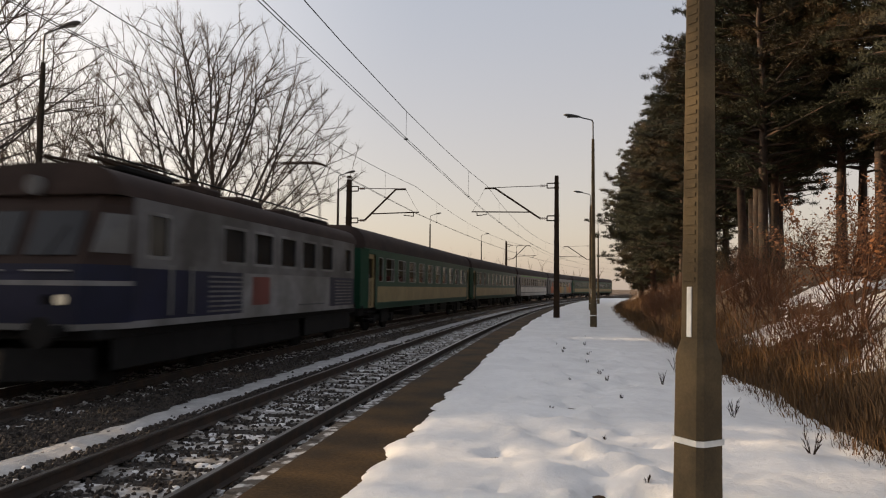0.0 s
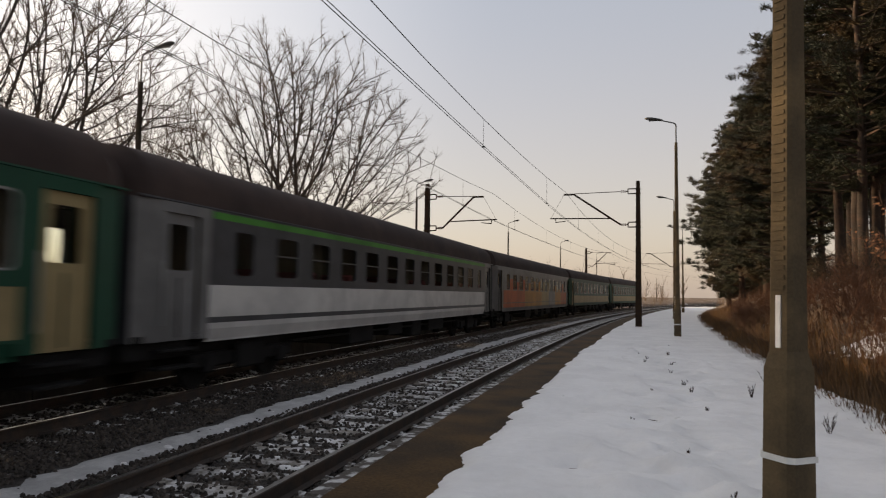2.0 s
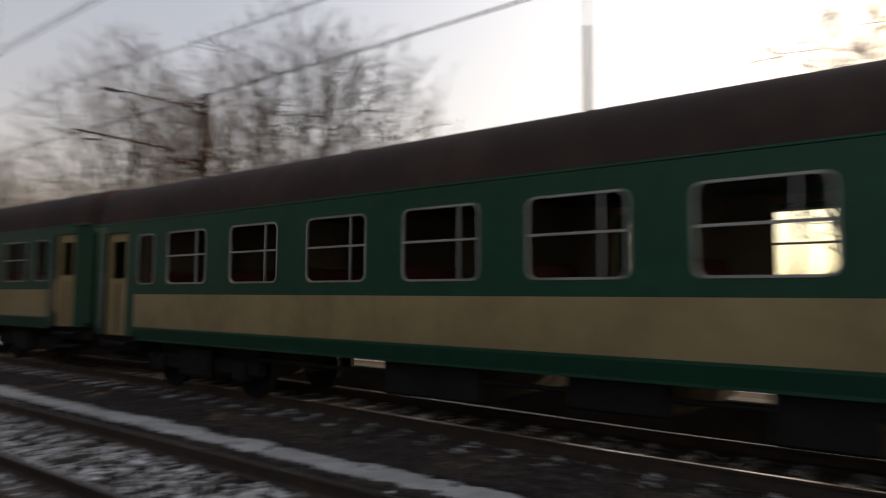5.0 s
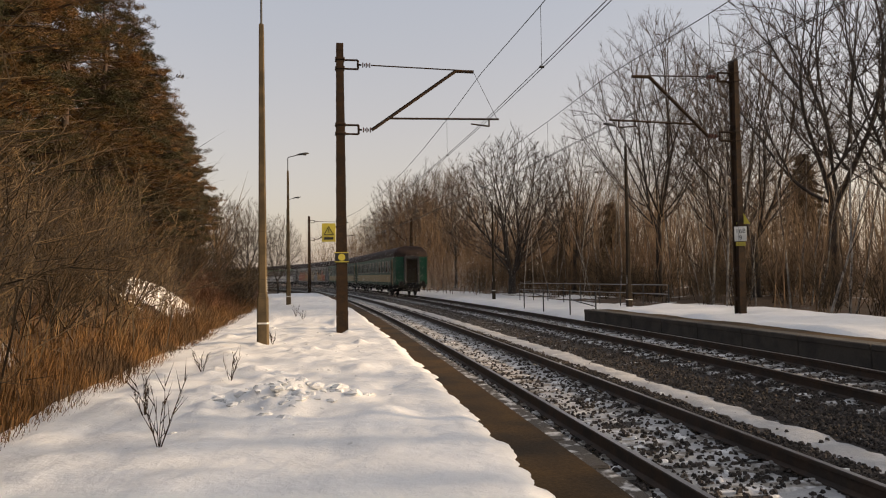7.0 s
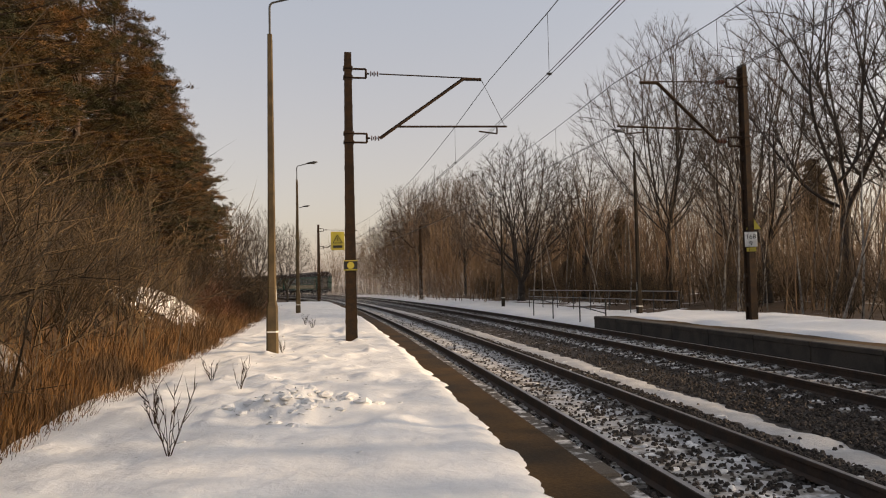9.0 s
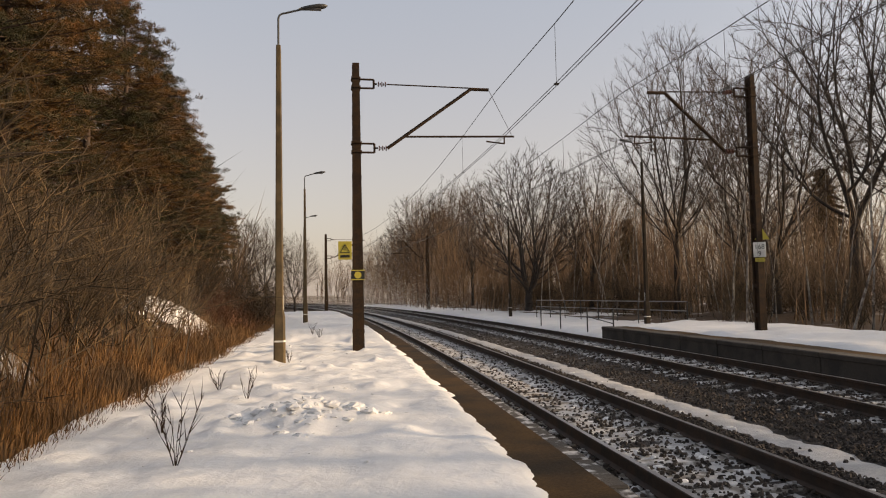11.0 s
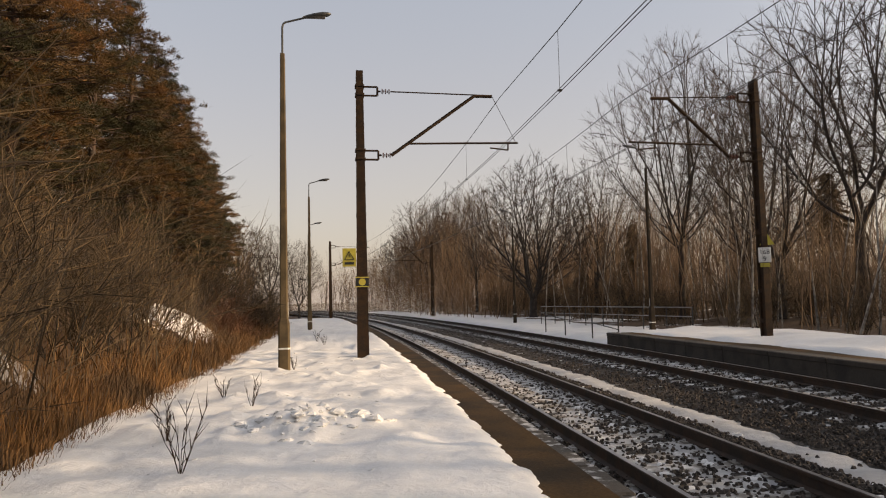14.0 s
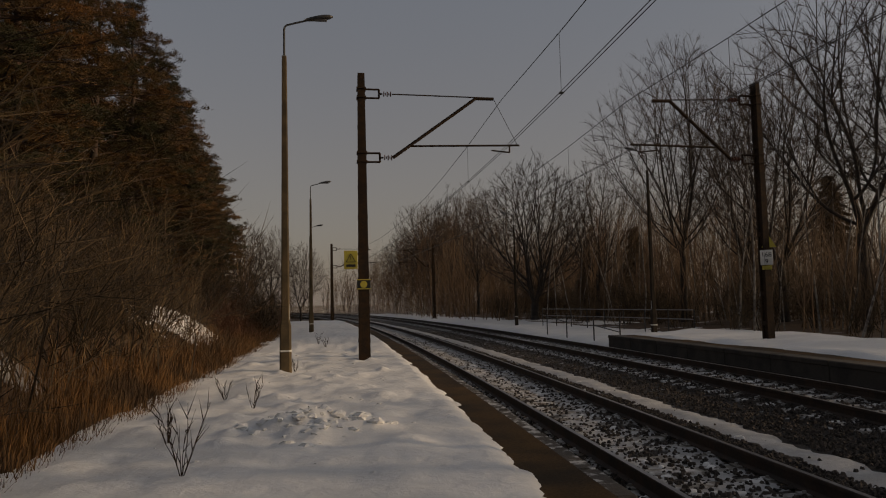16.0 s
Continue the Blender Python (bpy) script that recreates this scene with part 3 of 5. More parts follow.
# ---- masts, wires and lamps ----
def build_mast(u, y, side, h=7.75, base=0.0, reach=3.95, broad=0.17):
    """side: +1 when the arm reaches towards -u."""
    mast = thing("overhead_line_mast", "brown steel mast carrying a bracket arm for the overhead line", "mast", "overhead line masts")
    mast.matrix_basis = Matrix.Translation(at(u, y, base)) @ Matrix.Rotation(radians(heading(y)), 4, "Z") @ Matrix.Diagonal((side, 1, 1, 1))
    for q in (-1, 1):
        s = Shape()
        v = []
        for z, w in ((-0.5, broad), (h, 0.59 * broad)):
            v += [(-w, q * 0.15, z), (w, q * 0.15, z), (w, q * 0.09, z), (-w, q * 0.09, z)]
        s.add(v, [(0, 1, 5, 4), (1, 2, 6, 5), (2, 3, 7, 6), (3, 0, 4, 7), (0, 3, 2, 1), (4, 5, 6, 7)])
        part("channel", s, MAST_STEEL, mast)
    web = Shape()
    web.add([(x * w, y, z) for z, w in ((-0.5, 0.5 * broad), (h - 0.02, 0.3 * broad)) for x, y in ((-1, -0.088), (1, -0.088), (1, 0.088), (-1, 0.088))], [(0, 1, 5, 4), (1, 2, 6, 5), (2, 3, 7, 6), (3, 0, 4, 7), (4, 5, 6, 7)])
    part("web", web, MAST_STEEL, mast)
    for i in range(9):
        z = 0.5 + i * 0.88
        w = broad * (1 - 0.41 * z / h)
        part("batten", Shape().box(-w - 0.006, w + 0.006, -0.086, 0.086, z, z + 0.12, bevel=0.004), MAST_STEEL, mast)
    for z in (0.745 * h - 0.35, 0.925 * h + 0.05):
        w = broad * (1 - 0.41 * z / h)
        for q in (-0.13, 0.13):
            part("clamp", Shape().box(-w - 0.03, w + 0.03, -0.175, 0.175, z + q - 0.03, z + q + 0.03, bevel=0.006), MAST_STEEL, mast)
    zc, zm = 0.745 * h, 0.925 * h
    for z in (zc - 0.35, zm + 0.05):
        s = Shape()
        s.pipe([(-0.1, 0, z + 0.13), (-0.52, 0, z + 0.13), (-0.52, 0, z - 0.13), (-0.1, 0, z - 0.13)], 0.032, 6)
        s.tube((-0.5, 0, z), (-0.62, 0, z), 0.03)
        part("bracket", s, MAST_STEEL, mast)
        ins = Shape()
        for k in range(5):
            ins.disc((-0.66 - k * 0.05, 0, z), (1, 0, 0), 0.075 if k % 2 == 0 else 0.04, 0.03, 10)
        part("insulator", ins, PORCELAIN, mast, "brown ribbed insulator")
    s = Shape().pipe([(-0.9, 0, zm + 0.05), (0.25 - reach, 0, zm)], 0.02, 5)
    part("tie_rod", s, MAST_STEEL, mast)
    s = Shape().pipe([(-0.9, 0, zc - 0.35), (0.55 - reach, 0, zm - 0.03), (-reach, 0, zm - 0.03)], 0.05, 8)
    part("strut", s, MAST_STEEL, mast)
    far = -reach - 0.75
    s = Shape().pipe([(-1.35, 0, zc + 0.0), (far, 0, zc + 0.06)], 0.033, 6)
    s.pipe([(far + 0.3, 0, zc + 0.05), (far + 0.3, 0, zc - 0.16), (-reach + 0.1, 0, zc - 0.1)], 0.024, 5)
    part("steady_arm", s, MAST_STEEL, mast)
    part("stay_wire", Shape().tube((-reach, 0, zm - 0.03), (far + 0.05, 0, zc + 0.06), 0.008, n=4), MAST_STEEL, mast)
    part("footing", Shape().box(-0.3, 0.3, -0.3, 0.3, -0.55, -0.06, bevel=0.05), CONCRETE, mast, "concrete footing")
    return mast


def stagger(y):
    """The wires swing from side to side between the masts."""
    if y < -20.7:
        return -0.3 + 0.3 * min(1.0, (-20.7 - y) / 50)
    return -0.3 + 0.7 * (y + 20.7) / 58.2 if y < 37.5 else 0.4 - 0.4 * min(1.0, (y - 37.5) / 55)


def build_wires(u, name):
    """Messenger and twin contact wires over one track, with droppers."""
    w = thing("overhead_wires", name, "overhead wires", "overhead wires")
    spans = [-360, -305, -250, -195, -130, -75, -20.7, 37.5, 93, 148, 203, 258]
    mess, a, b = [], [], []
    for y0, y1 in zip(spans, spans[1:]):
        for i in range(10):
            k = i / 10
            y = y0 + (y1 - y0) * k
            sag = 4 * k * (1 - k)
            k2 = min(1.0, max(0.0, (37.5 - y) / 58.0))
            zc = 5.66 + 0.42 * k2 + (0.2 * math.sin(math.pi * (37.5 - y) / 45) if -7.5 < y < 37.5 else 0.0)
            z = 7.12 + 0.5 * k2 - 0.55 * sag
            v = u + stagger(y)
            mess.append(at(v, y, z))
            a.append(at(v - 0.04, y, zc)), b.append(at(v + 0.04, y, zc))
            if i in (1, 3, 5, 7, 9) and -80 < y < 110:
                part("dropper", Shape().tube(at(v, y, z), at(v, y, zc), 0.006, n=4, caps=False), WIRE, w)
                part("dropper_clip", Shape().box(*(c for p, r in zip(at(v, y, zc), (0.05, 0.03, 0.02)) for c in (p - r, p + r))), WIRE, w)
    part("messenger_wire", Shape().pipe(mess, 0.011, 5), WIRE, w)
    part("contact_wire", Shape().pipe(a, 0.009, 5), WIRE, w)
    part("contact_wire", Shape().pipe(b, 0.009, 5), WIRE, w)


def build_lamp(stone=POST_CONCRETE):
    lamp = thing("street_lamp", "tall concrete platform lamp post with a curved steel arm", "street lamp", "platform lamps")
    s = Shape()
    rings = [(-0.4, 0.14), (1.12, 0.128), (1.24, 0.096), (7.75, 0.055)]
    n = 8
    corner = [(1, -0.72), (1, 0.72), (0.72, 1), (-0.72, 1), (-1, 0.72), (-1, -0.72), (-0.72, -1), (0.72, -1)]
    for z, r in rings:
        s.v.extend((r * x, r * y, z) for x, y in corner)
    for j in range(len(rings) - 1):
        for i in range(n):
            s.f.append((j * n + i, j * n + (i + 1) % n, (j + 1) * n + (i + 1) % n, (j + 1) * n + i)), s.m.append(0)
    s.f.append(tuple(range(3 * n, 4 * n))), s.m.append(0)
    part("post", s, stone, lamp, "tapered concrete post with chamfered corners")
    b = Shape()
    for i in range(n):
        (x0, y0), (x1, y1) = corner[i], corner[(i + 1) % n]
        b.add([(r * x, r * y, z) for x, y in ((x0, y0), (x1, y1)) for r, z in ((0.13, 0.5), (0.145, 0.5), (0.145, 0.54), (0.13, 0.54))], [(0, 4, 5, 1), (1, 5, 6, 2), (2, 6, 7, 3)])
    part("band", b, WHITE_PAINT, lamp, "white painted band")
    part("label_strip", Shape().box(-0.103, -0.092, -0.02, 0.02, 1.26, 1.62), WHITE_PAINT, lamp, "narrow white strip")
    rid = Shape()
    for i in range(88):
        z = 1.66 + i * 0.068
        r = 0.096 - 0.0063 * (z - 1.24)
        rid.box(-r - 0.007, -r + 0.004, -0.5 * r, 0.5 * r, z, z + 0.03)
    tagged(part("cast_ridges", rid, stone, lamp), "close row of cast concrete ridges", kind="stuff")
    arc = [(0, 0, 7.5), (0, 0, 8.42)] + [(-0.12 * (1 - math.cos(radians(q))), 0, 8.42 + 0.14 * math.sin(radians(q))) for q in (30, 60, 90)] + [(-0.62, 0, 8.7)]
    part("arm", Shape().pipe(arc, 0.026, 8), DARK_STEEL, lamp, "bent steel arm")
    h = Shape()
    prof = [(-0.5, 0.03, 0.03), (-0.62, 0.05, 0.06), (-0.78, 0.095, 0.075), (-0.98, 0.115, 0.08), (-1.12, 0.09, 0.06), (-1.2, 0.03, 0.02)]
    m = 10
    for x, w, t in prof:
        z0 = 8.7 - (x + 0.6) * 0.16
        h.v.extend((x, w * math.cos(2 * math.pi * i / m), z0 + t * math.sin(2 * math.pi * i / m) * (1 if i < m / 2 else 0.7)) for i in range(m))
    for j in range(len(prof) - 1):
        for i in range(m):
            h.f.append((j * m + i, j * m + (i + 1) % m, (j + 1) * m + (i + 1) % m, (j + 1) * m + i)), h.m.append(0)
    h.f += [tuple(range(m)), tuple(range(5 * m, 6 * m))]
    h.m += [0, 0]
    head = part("lamp_head", h, DARK_STEEL, lamp, "flattened dark luminaire", smooth=True)
    part("lens", Shape().box(-1.05, -0.75, -0.06, 0.06, 8.68, 8.71, bevel=0.01), CAR_GREY, head, "clouded lens")
    return lamp


def build_signs():
    # km plate on the far mast, warning plates
    p = thing("number_plate", "white kilometre plate with dark figures on a mast", "plate")
    p.matrix_basis = Matrix.Translation(at(-12.66, -19.68, 2.7)) @ Matrix.Rotation(radians(-33), 4, "Z")
    part("board", Shape().box(-0.17, 0.17, -0.01, 0.01, -0.22, 0.22, bevel=0.004), WHITE_PAINT, p)
    for txt, z in (("168", 0.02), ("9", -0.18)):
        cu = bpy.data.curves.new("numeral", "FONT")
        cu.body, cu.size, cu.extrude, cu.align_x = txt, 0.19, 0.002, "CENTER"
        cu.materials.append(BLACK_PAINT)
        o = new("numeral", cu)
        o.parent = p
        o.matrix_basis = Matrix.Translation((0, 0.013, z)) @ Matrix.Rotation(radians(90), 4, "X") @ Matrix.Rotation(radians(180), 4, "Y")
    part("yellow_plate", Shape().box(-0.13, 0.13, -0.01, 0.01, -0.36, -0.24, bevel=0.003), YELLOW_PAINT, p, "small yellow plate")
    r = thing("warning_sign", "small yellow triangular warning plate fixed to a mast", "sign")
    r.matrix_basis = Matrix.Translation(at(-12.78, -19.72, 3.0)) @ Matrix.Rotation(radians(-33), 4, "Z")
    part("board", Shape().add([(x, y, z) for y in (-0.01, 0.01) for x, z in ((-0.2, 0.0), (0.2, 0.0), (0.0, 0.36))], [(0, 1, 2), (5, 4, 3), (0, 3, 4, 1), (1, 4, 5, 2), (2, 5, 3, 0)]), YELLOW_PAINT, r)
    part("bracket", Shape().box(-0.02, 0.3, -0.03, -0.012, 0.08, 0.11), MAST_STEEL, r)
    q = thing("warning_sign", "yellow warning plate with a black triangle hung on a mast", "sign")
    q.matrix_basis = Matrix.Translation(at(-0.53, -20.5, 2.85))
    part("board", Shape().box(-0.19, 0.19, -0.012, 0.012, -0.26, 0.26, bevel=0.004), YELLOW_PAINT, q)
    t = Shape()
    for (ax, az), (bx, bz) in (((-0.13, -0.06), (0.13, -0.06)), ((0.13, -0.06), (0, 0.17)), ((0, 0.17), (-0.13, -0.06))):
        t.tube((ax, 0.014, az), (bx, 0.014, bz), 0.012, n=4)
    t.tube((0, 0.014, 0.0), (0, 0.014, 0.1), 0.012, n=4)
    part("triangle", t, BLACK_PAINT, q)
    part("lettering_bar", Shape().box(-0.13, 0.13, 0.012, 0.016, -0.2, -0.13), BLACK_PAINT, q)
    part("hook", Shape().box(-0.42, -0.18, -0.01, 0.01, 0.15, 0.18), MAST_STEEL, q)
    c = thing("mast_collar", "yellow and white identification band round the mast", "collar")
    c.matrix_basis = Matrix.Translation(at(-0.89, -20.7, 2.15))
    part("band", Shape().box(-0.19, 0.19, 0.151, 0.165, -0.15, 0.15, bevel=0.004), BLACK_PAINT, c)
    part("disc", Shape().disc((0, 0.17, 0), (0, 1, 0), 0.1, 0.012, 14), YELLOW_PAINT, c)
    for z in (-0.14, 0.12):
        part("strap", Shape().box(-0.2, 0.2, -0.17, 0.175, z, z + 0.025), YELLOW_PAINT, c)


def build_fence():
    f = thing("metal_fence", "low rusty pipe railing standing in the snow", "railing")
    y = -28.0
    pts = []
    for i in range(9):
        p = at(-16.4 + 0.25 * i, -31.0 - i * 2.0, 0)
        pts.append(p)
        part("post", Shape().tube(p + Vector((0, 0, -0.2)), p + Vector((0, 0, 1.0)), 0.028, n=6), DARK_STEEL, f)
    for z in (0.98, 0.55):
        for p, q in zip(pts, pts[1:]):
            part("rail", Shape().tube(p + Vector((0, 0, z)), q + Vector((0, 0, z)), 0.022, n=6), GREY_STEEL, f)
    g = thing("metal_fence", "short broken railing beside the track", "railing")
    for y in (-27.2, -30.0, -33.5, -36.5):
        p = at(-11.2, y, 0)
        part("post", Shape().tube(p + Vector((0, 0, -0.4)), p + Vector((0, 0, 0.85)), 0.03, n=6), DARK_STEEL, g)
    for a, b, z in ((-27.2, -30.0, 0.35), (-33.5, -36.5, 0.6)):
        part("rail", Shape().tube(at(-11.2, a, z - 0.1), at(-11.2, b, z + 0.1), 0.022, n=6), DARK_STEEL, g)


# ---- rolling stock; each car's own y points along the line, z from the rail head ----
def side_profile(half=1.41):
    return [(half - 0.06, 0.88), (half, 1.1), (half, 3.0), (half - 0.03, 3.15)]


def roof_profile(half=1.41, z0=3.15, z1=4.05):
    out = []
    for i in range(15):
        a = math.pi * i / 14
        c, s = math.cos(a), math.sin(a)
        x = (half - 0.03) * math.copysign(abs(c) ** 0.62, c) if c else 0.0
        out.append((x, z0 + (z1 - z0) * s ** 0.8))
    return out


def bogie(car, y, wheelbase=2.5):
    b = part("bogie", Shape().box(-0.94, 0.94, y - 1.55, y + 1.55, 0.36, 0.86, bevel=0.03), UNDER, car, "oily steel bogie")
    for e in (-1, 1):
        x0, x1 = sorted((e * 0.95, e * 1.1))
        part("side_frame", Shape().box(x0, x1, y - 1.75, y + 1.75, 0.4, 0.66, bevel=0.03), UNDER, b)
        x0, x1 = sorted((e * 1.102, e * 1.2))
        part("spring_box", Shape().box(x0, x1, y - 0.5, y + 0.5, 0.3, 0.8, bevel=0.04), UNDER, b)
    for e in (-wheelbase / 2, wheelbase / 2):
        s = Shape().disc((-0.75, y + e, 0.46), (1, 0, 0), 0.46, 0.13, 20).disc((0.75, y + e, 0.46), (1, 0, 0), 0.46, 0.13, 20).tube((-1.08, y + e, 0.46), (1.08, y + e, 0.46), 0.08, n=8)
        s.box(-1.16, -0.98, y + e - 0.18, y + e + 0.18, 0.3, 0.62, bevel=0.04).box(0.98, 1.16, y + e - 0.18, y + e + 0.18, 0.3, 0.62, bevel=0.04)
        part("wheelset", s, UNDER, b)


def build_coach(label, bands, windows, glazing, doors, upper, frames, liner=INSIDE, blocks=(), door_mat=None):
    """bands: (z0, z1, material) under the windows; windows: (y, width); blocks: (y0, y1, z0, z1, material) painted fields."""
    half, L = 1.41, 12.1
    car = thing("passenger_coach", label, "railway coach", "coaches of the train")
    wz0, wz1 = glazing
    for e in (-1, 1):
        for z0, z1, mat in bands:
            s = Shape()
            lo = half - 0.06 if z0 < 0.95 else half
            s.add([(e * x, y, z) for y in (-L + 1.75, L - 1.75) for x, z in ((lo, z0), (half, max(z0, 1.1) if z0 < 1.1 else z0), (half, z1), (half - 0.05, z1), (half - 0.05, z0))],
                  [(0, 1, 6, 5), (1, 2, 7, 6), (2, 3, 8, 7), (3, 4, 9, 8), (4, 0, 5, 9)])
            part("side_panel", s, mat, car)
        ends = []
        last = -L + 1.75
        for y, w in windows:
            ends.append((last, y - w / 2))
            last = y + w / 2
        ends.append((last, L - 1.75))
        lo_ = bands[-1][1]
        x0, x1 = sorted((e * half, e * (half - 0.05)))
        for a, b in ends:
            part("window_pillar", Shape().box(x0, x1, a, b, wz0, wz1), upper, car)
        part("waist_panel", Shape().box(x0, x1, -L + 1.75, L - 1.75, lo_, wz0), upper, car)
        part("cornice_panel", Shape().box(x0, x1, -L + 1.75, L - 1.75, wz1, 3.15), upper, car)
        for y, w in windows:
            q0, q1 = sorted((e * (half + 0.012), e * (half - 0.035)))
            p0, p1 = sorted((e * half, e * (half - 0.03)))
            part("window_surround", Shape().ring(p0, p1, y, w, wz0, wz1, 0.03, 0.0, 0.11), upper, car)
            f = Shape().ring(q0, q1, y, w - 0.05, wz0 + 0.025, wz1 - 0.025, 0.028, 0.115, 0.09)
            wf = part("window", f, frames, car)
            if w > 0.9:
                zm = wz0 + 0.52 * (wz1 - wz0)
                part("glazing_bar", Shape().box(q0, q1, y - w / 2 + 0.045, y + w / 2 - 0.045, zm, zm + 0.03), frames, wf)
            if w > 1.1:
                part("glazing_bar", Shape().box(q0, q1, y + 0.3, y + 0.325, wz0 + 0.05, wz1 - 0.05), frames, wf)
            g = part("pane", Shape().box(e * (half - 0.022) - 0.003, e * (half - 0.022) + 0.003, y - w / 2 + 0.03, y + w / 2 - 0.03, wz0 + 0.03, wz1 - 0.03), GLASS, wf)
            g.visible_shadow = False
        for y0, y1, z0, z1, mat in blocks:
            q0, q1 = sorted((e * (half + 0.004), e * (half - 0.01)))
            part("painted_field", Shape().box(q0, q1, y0, y1, z0, z1), mat, car)
        # vestibules with recessed doors
        for d in (-1, 1):
            y0, y1 = sorted((d * (L - 1.75), d * L))
            s = Shape()
            ym = d * (L - 0.42)
            s.add([(e * half, d * (L - 1.75), 0.95), (e * half, d * (L - 1.45), 0.95), (e * half, d * (L - 1.45), 3.15), (e * half, d * (L - 1.75), 3.15)], [(0, 1, 2, 3)])
            s.add([(e * half, d * (L - 0.58), 0.95), (e * (half - 0.12), d * L, 0.95), (e * (half - 0.12), d * L, 3.15), (e * half, d * (L - 0.58), 3.15)], [(0, 1, 2, 3)])
            s.add([(e * half, d * (L - 1.45), 2.98), (e * half, d * (L - 0.58), 2.98), (e * half, d * (L - 0.58), 3.15), (e * half, d * (L - 1.45), 3.15)], [(0, 1, 2, 3)])
            part("vestibule_side", s, door_mat or upper, car)
            a, b = sorted((d * (L - 1.45), d * (L - 0.58)))
            x0, x1 = sorted((e * (half - 0.06), e * (half - 0.1)))
            dr = part("door", Shape().box(x0, x1, a, b, 0.95, 1.9), doors, car, "folding entrance door")
            part("door_frame", Shape().ring(x0, x1, (a + b) / 2, b - a, 1.9, 2.98, 0.17, 0.0, 0.06), doors, dr)
            j0, j1 = sorted((e * (half - 0.058), e * (half - 0.05)))
            part("door_seam", Shape().box(j0, j1, (a + b) / 2 - 0.02, (a + b) / 2 + 0.02, 1.0, 1.95), UNDER, dr)
            part("pane", Shape().box(e * (half - 0.085) - 0.003, e * (half - 0.085) + 0.003, a + 0.2, b - 0.2, 2.05, 2.8), GLASS, dr).visible_shadow = False
            part("handrail", Shape().tube((e * (half + 0.03), a - 0.06, 1.2), (e * (half + 0.03), a - 0.06, 2.2), 0.015), ALU, dr)
            part("footstep", Shape().box(min(e * 1.1, e * 1.4), max(e * 1.1, e * 1.4), a, b, 0.5, 0.54).box(min(e * 1.1, e * 1.4), max(e * 1.1, e * 1.4), a, b, 0.78, 0.82), UNDER, car)
    rp = roof_profile()
    roof = Shape().sweep(rp, -L + 0.25, L - 0.25)
    for d in (-1, 1):
        n = len(rp)
        v = [(x, d * (L - 0.25), z) for x, z in rp] + [(x * 0.93, d * L, 3.15 + (z - 3.15) * 0.72) for x, z in rp]
        roof.add(v, [(i, i + 1, n + i + 1, n + i) for i in range(n - 1)] + [tuple(range(n, 2 * n))])
    part("roof", roof, ROOF, car, "soot-dark ribbed roof", smooth=True)
    for i in range(10):
        part("roof_vent", Shape().box(-0.2, 0.2, -9.6 + i * 2.13, -9.3 + i * 2.13, 4.02, 4.1, bevel=0.03), ROOF, car)
    for e in (-1, 1):
        part("gutter", Shape().tube((e * 1.4, -L, 3.17), (e * 1.4, L, 3.17), 0.022, n=5), upper, car)
    part("floor", Shape().box(-1.34, 1.34, -L + 0.05, L - 0.05, 0.95, 1.05), UNDER, car)
    for d in (-1, 1):
        y0, y1 = sorted((d * L, d * (L - 0.06)))
        part("end_wall", Shape().box(-1.28, -0.45, y0, y1, 0.95, 3.2).box(0.45, 1.28, y0, y1, 0.95, 3.2).box(-0.45, 0.45, y0, y1, 3.0, 3.2), upper, car)
        y0, y1 = sorted((d * (L + 0.22), d * (L - 0.02)))
        g = Shape()
        for k in range(3):
            a = y0 + k * 0.08
            g.box(-0.62, -0.45, a, a + 0.06, 1.0, 3.15, bevel=0.02).box(0.45, 0.62, a, a + 0.06, 1.0, 3.15, bevel=0.02).box(-0.62, 0.62, a, a + 0.06, 3.0, 3.22, bevel=0.02)
        tagged(part("gangway", g, RUBBER, car, "black rubber gangway bellows"), kind="stuff")
        for e in (-1, 1):
            part("buffer", Shape().tube((e * 0.875, d * L, 1.02), (e * 0.875, d * (L + 0.14), 1.02), 0.09, n=10).disc((e * 0.875, d * (L + 0.14), 1.02), (0, 1, 0), 0.22, 0.04, 14), UNDER, car)
        y0, y1 = sorted((d * (L - 1.75), d * (L - 1.79)))
        part("partition", Shape().box(-1.34, -0.4, y0, y1, 1.05, 3.1).box(0.4, 1.34, y0, y1, 1.05, 3.1), liner, car)
        y0, y1 = sorted((d * (L - 1.5), d * (L - 0.02)))
        part("headstock", Shape().box(-1.22, 1.22, y0, y1, 0.66, 0.95, bevel=0.03).box(-0.5, 0.5, y0, y1, 0.4, 0.66, bevel=0.03), UNDER, car)
        bogie(car, d * 8.6)
    # corridor wall with door openings and seats back to back
    n = 10
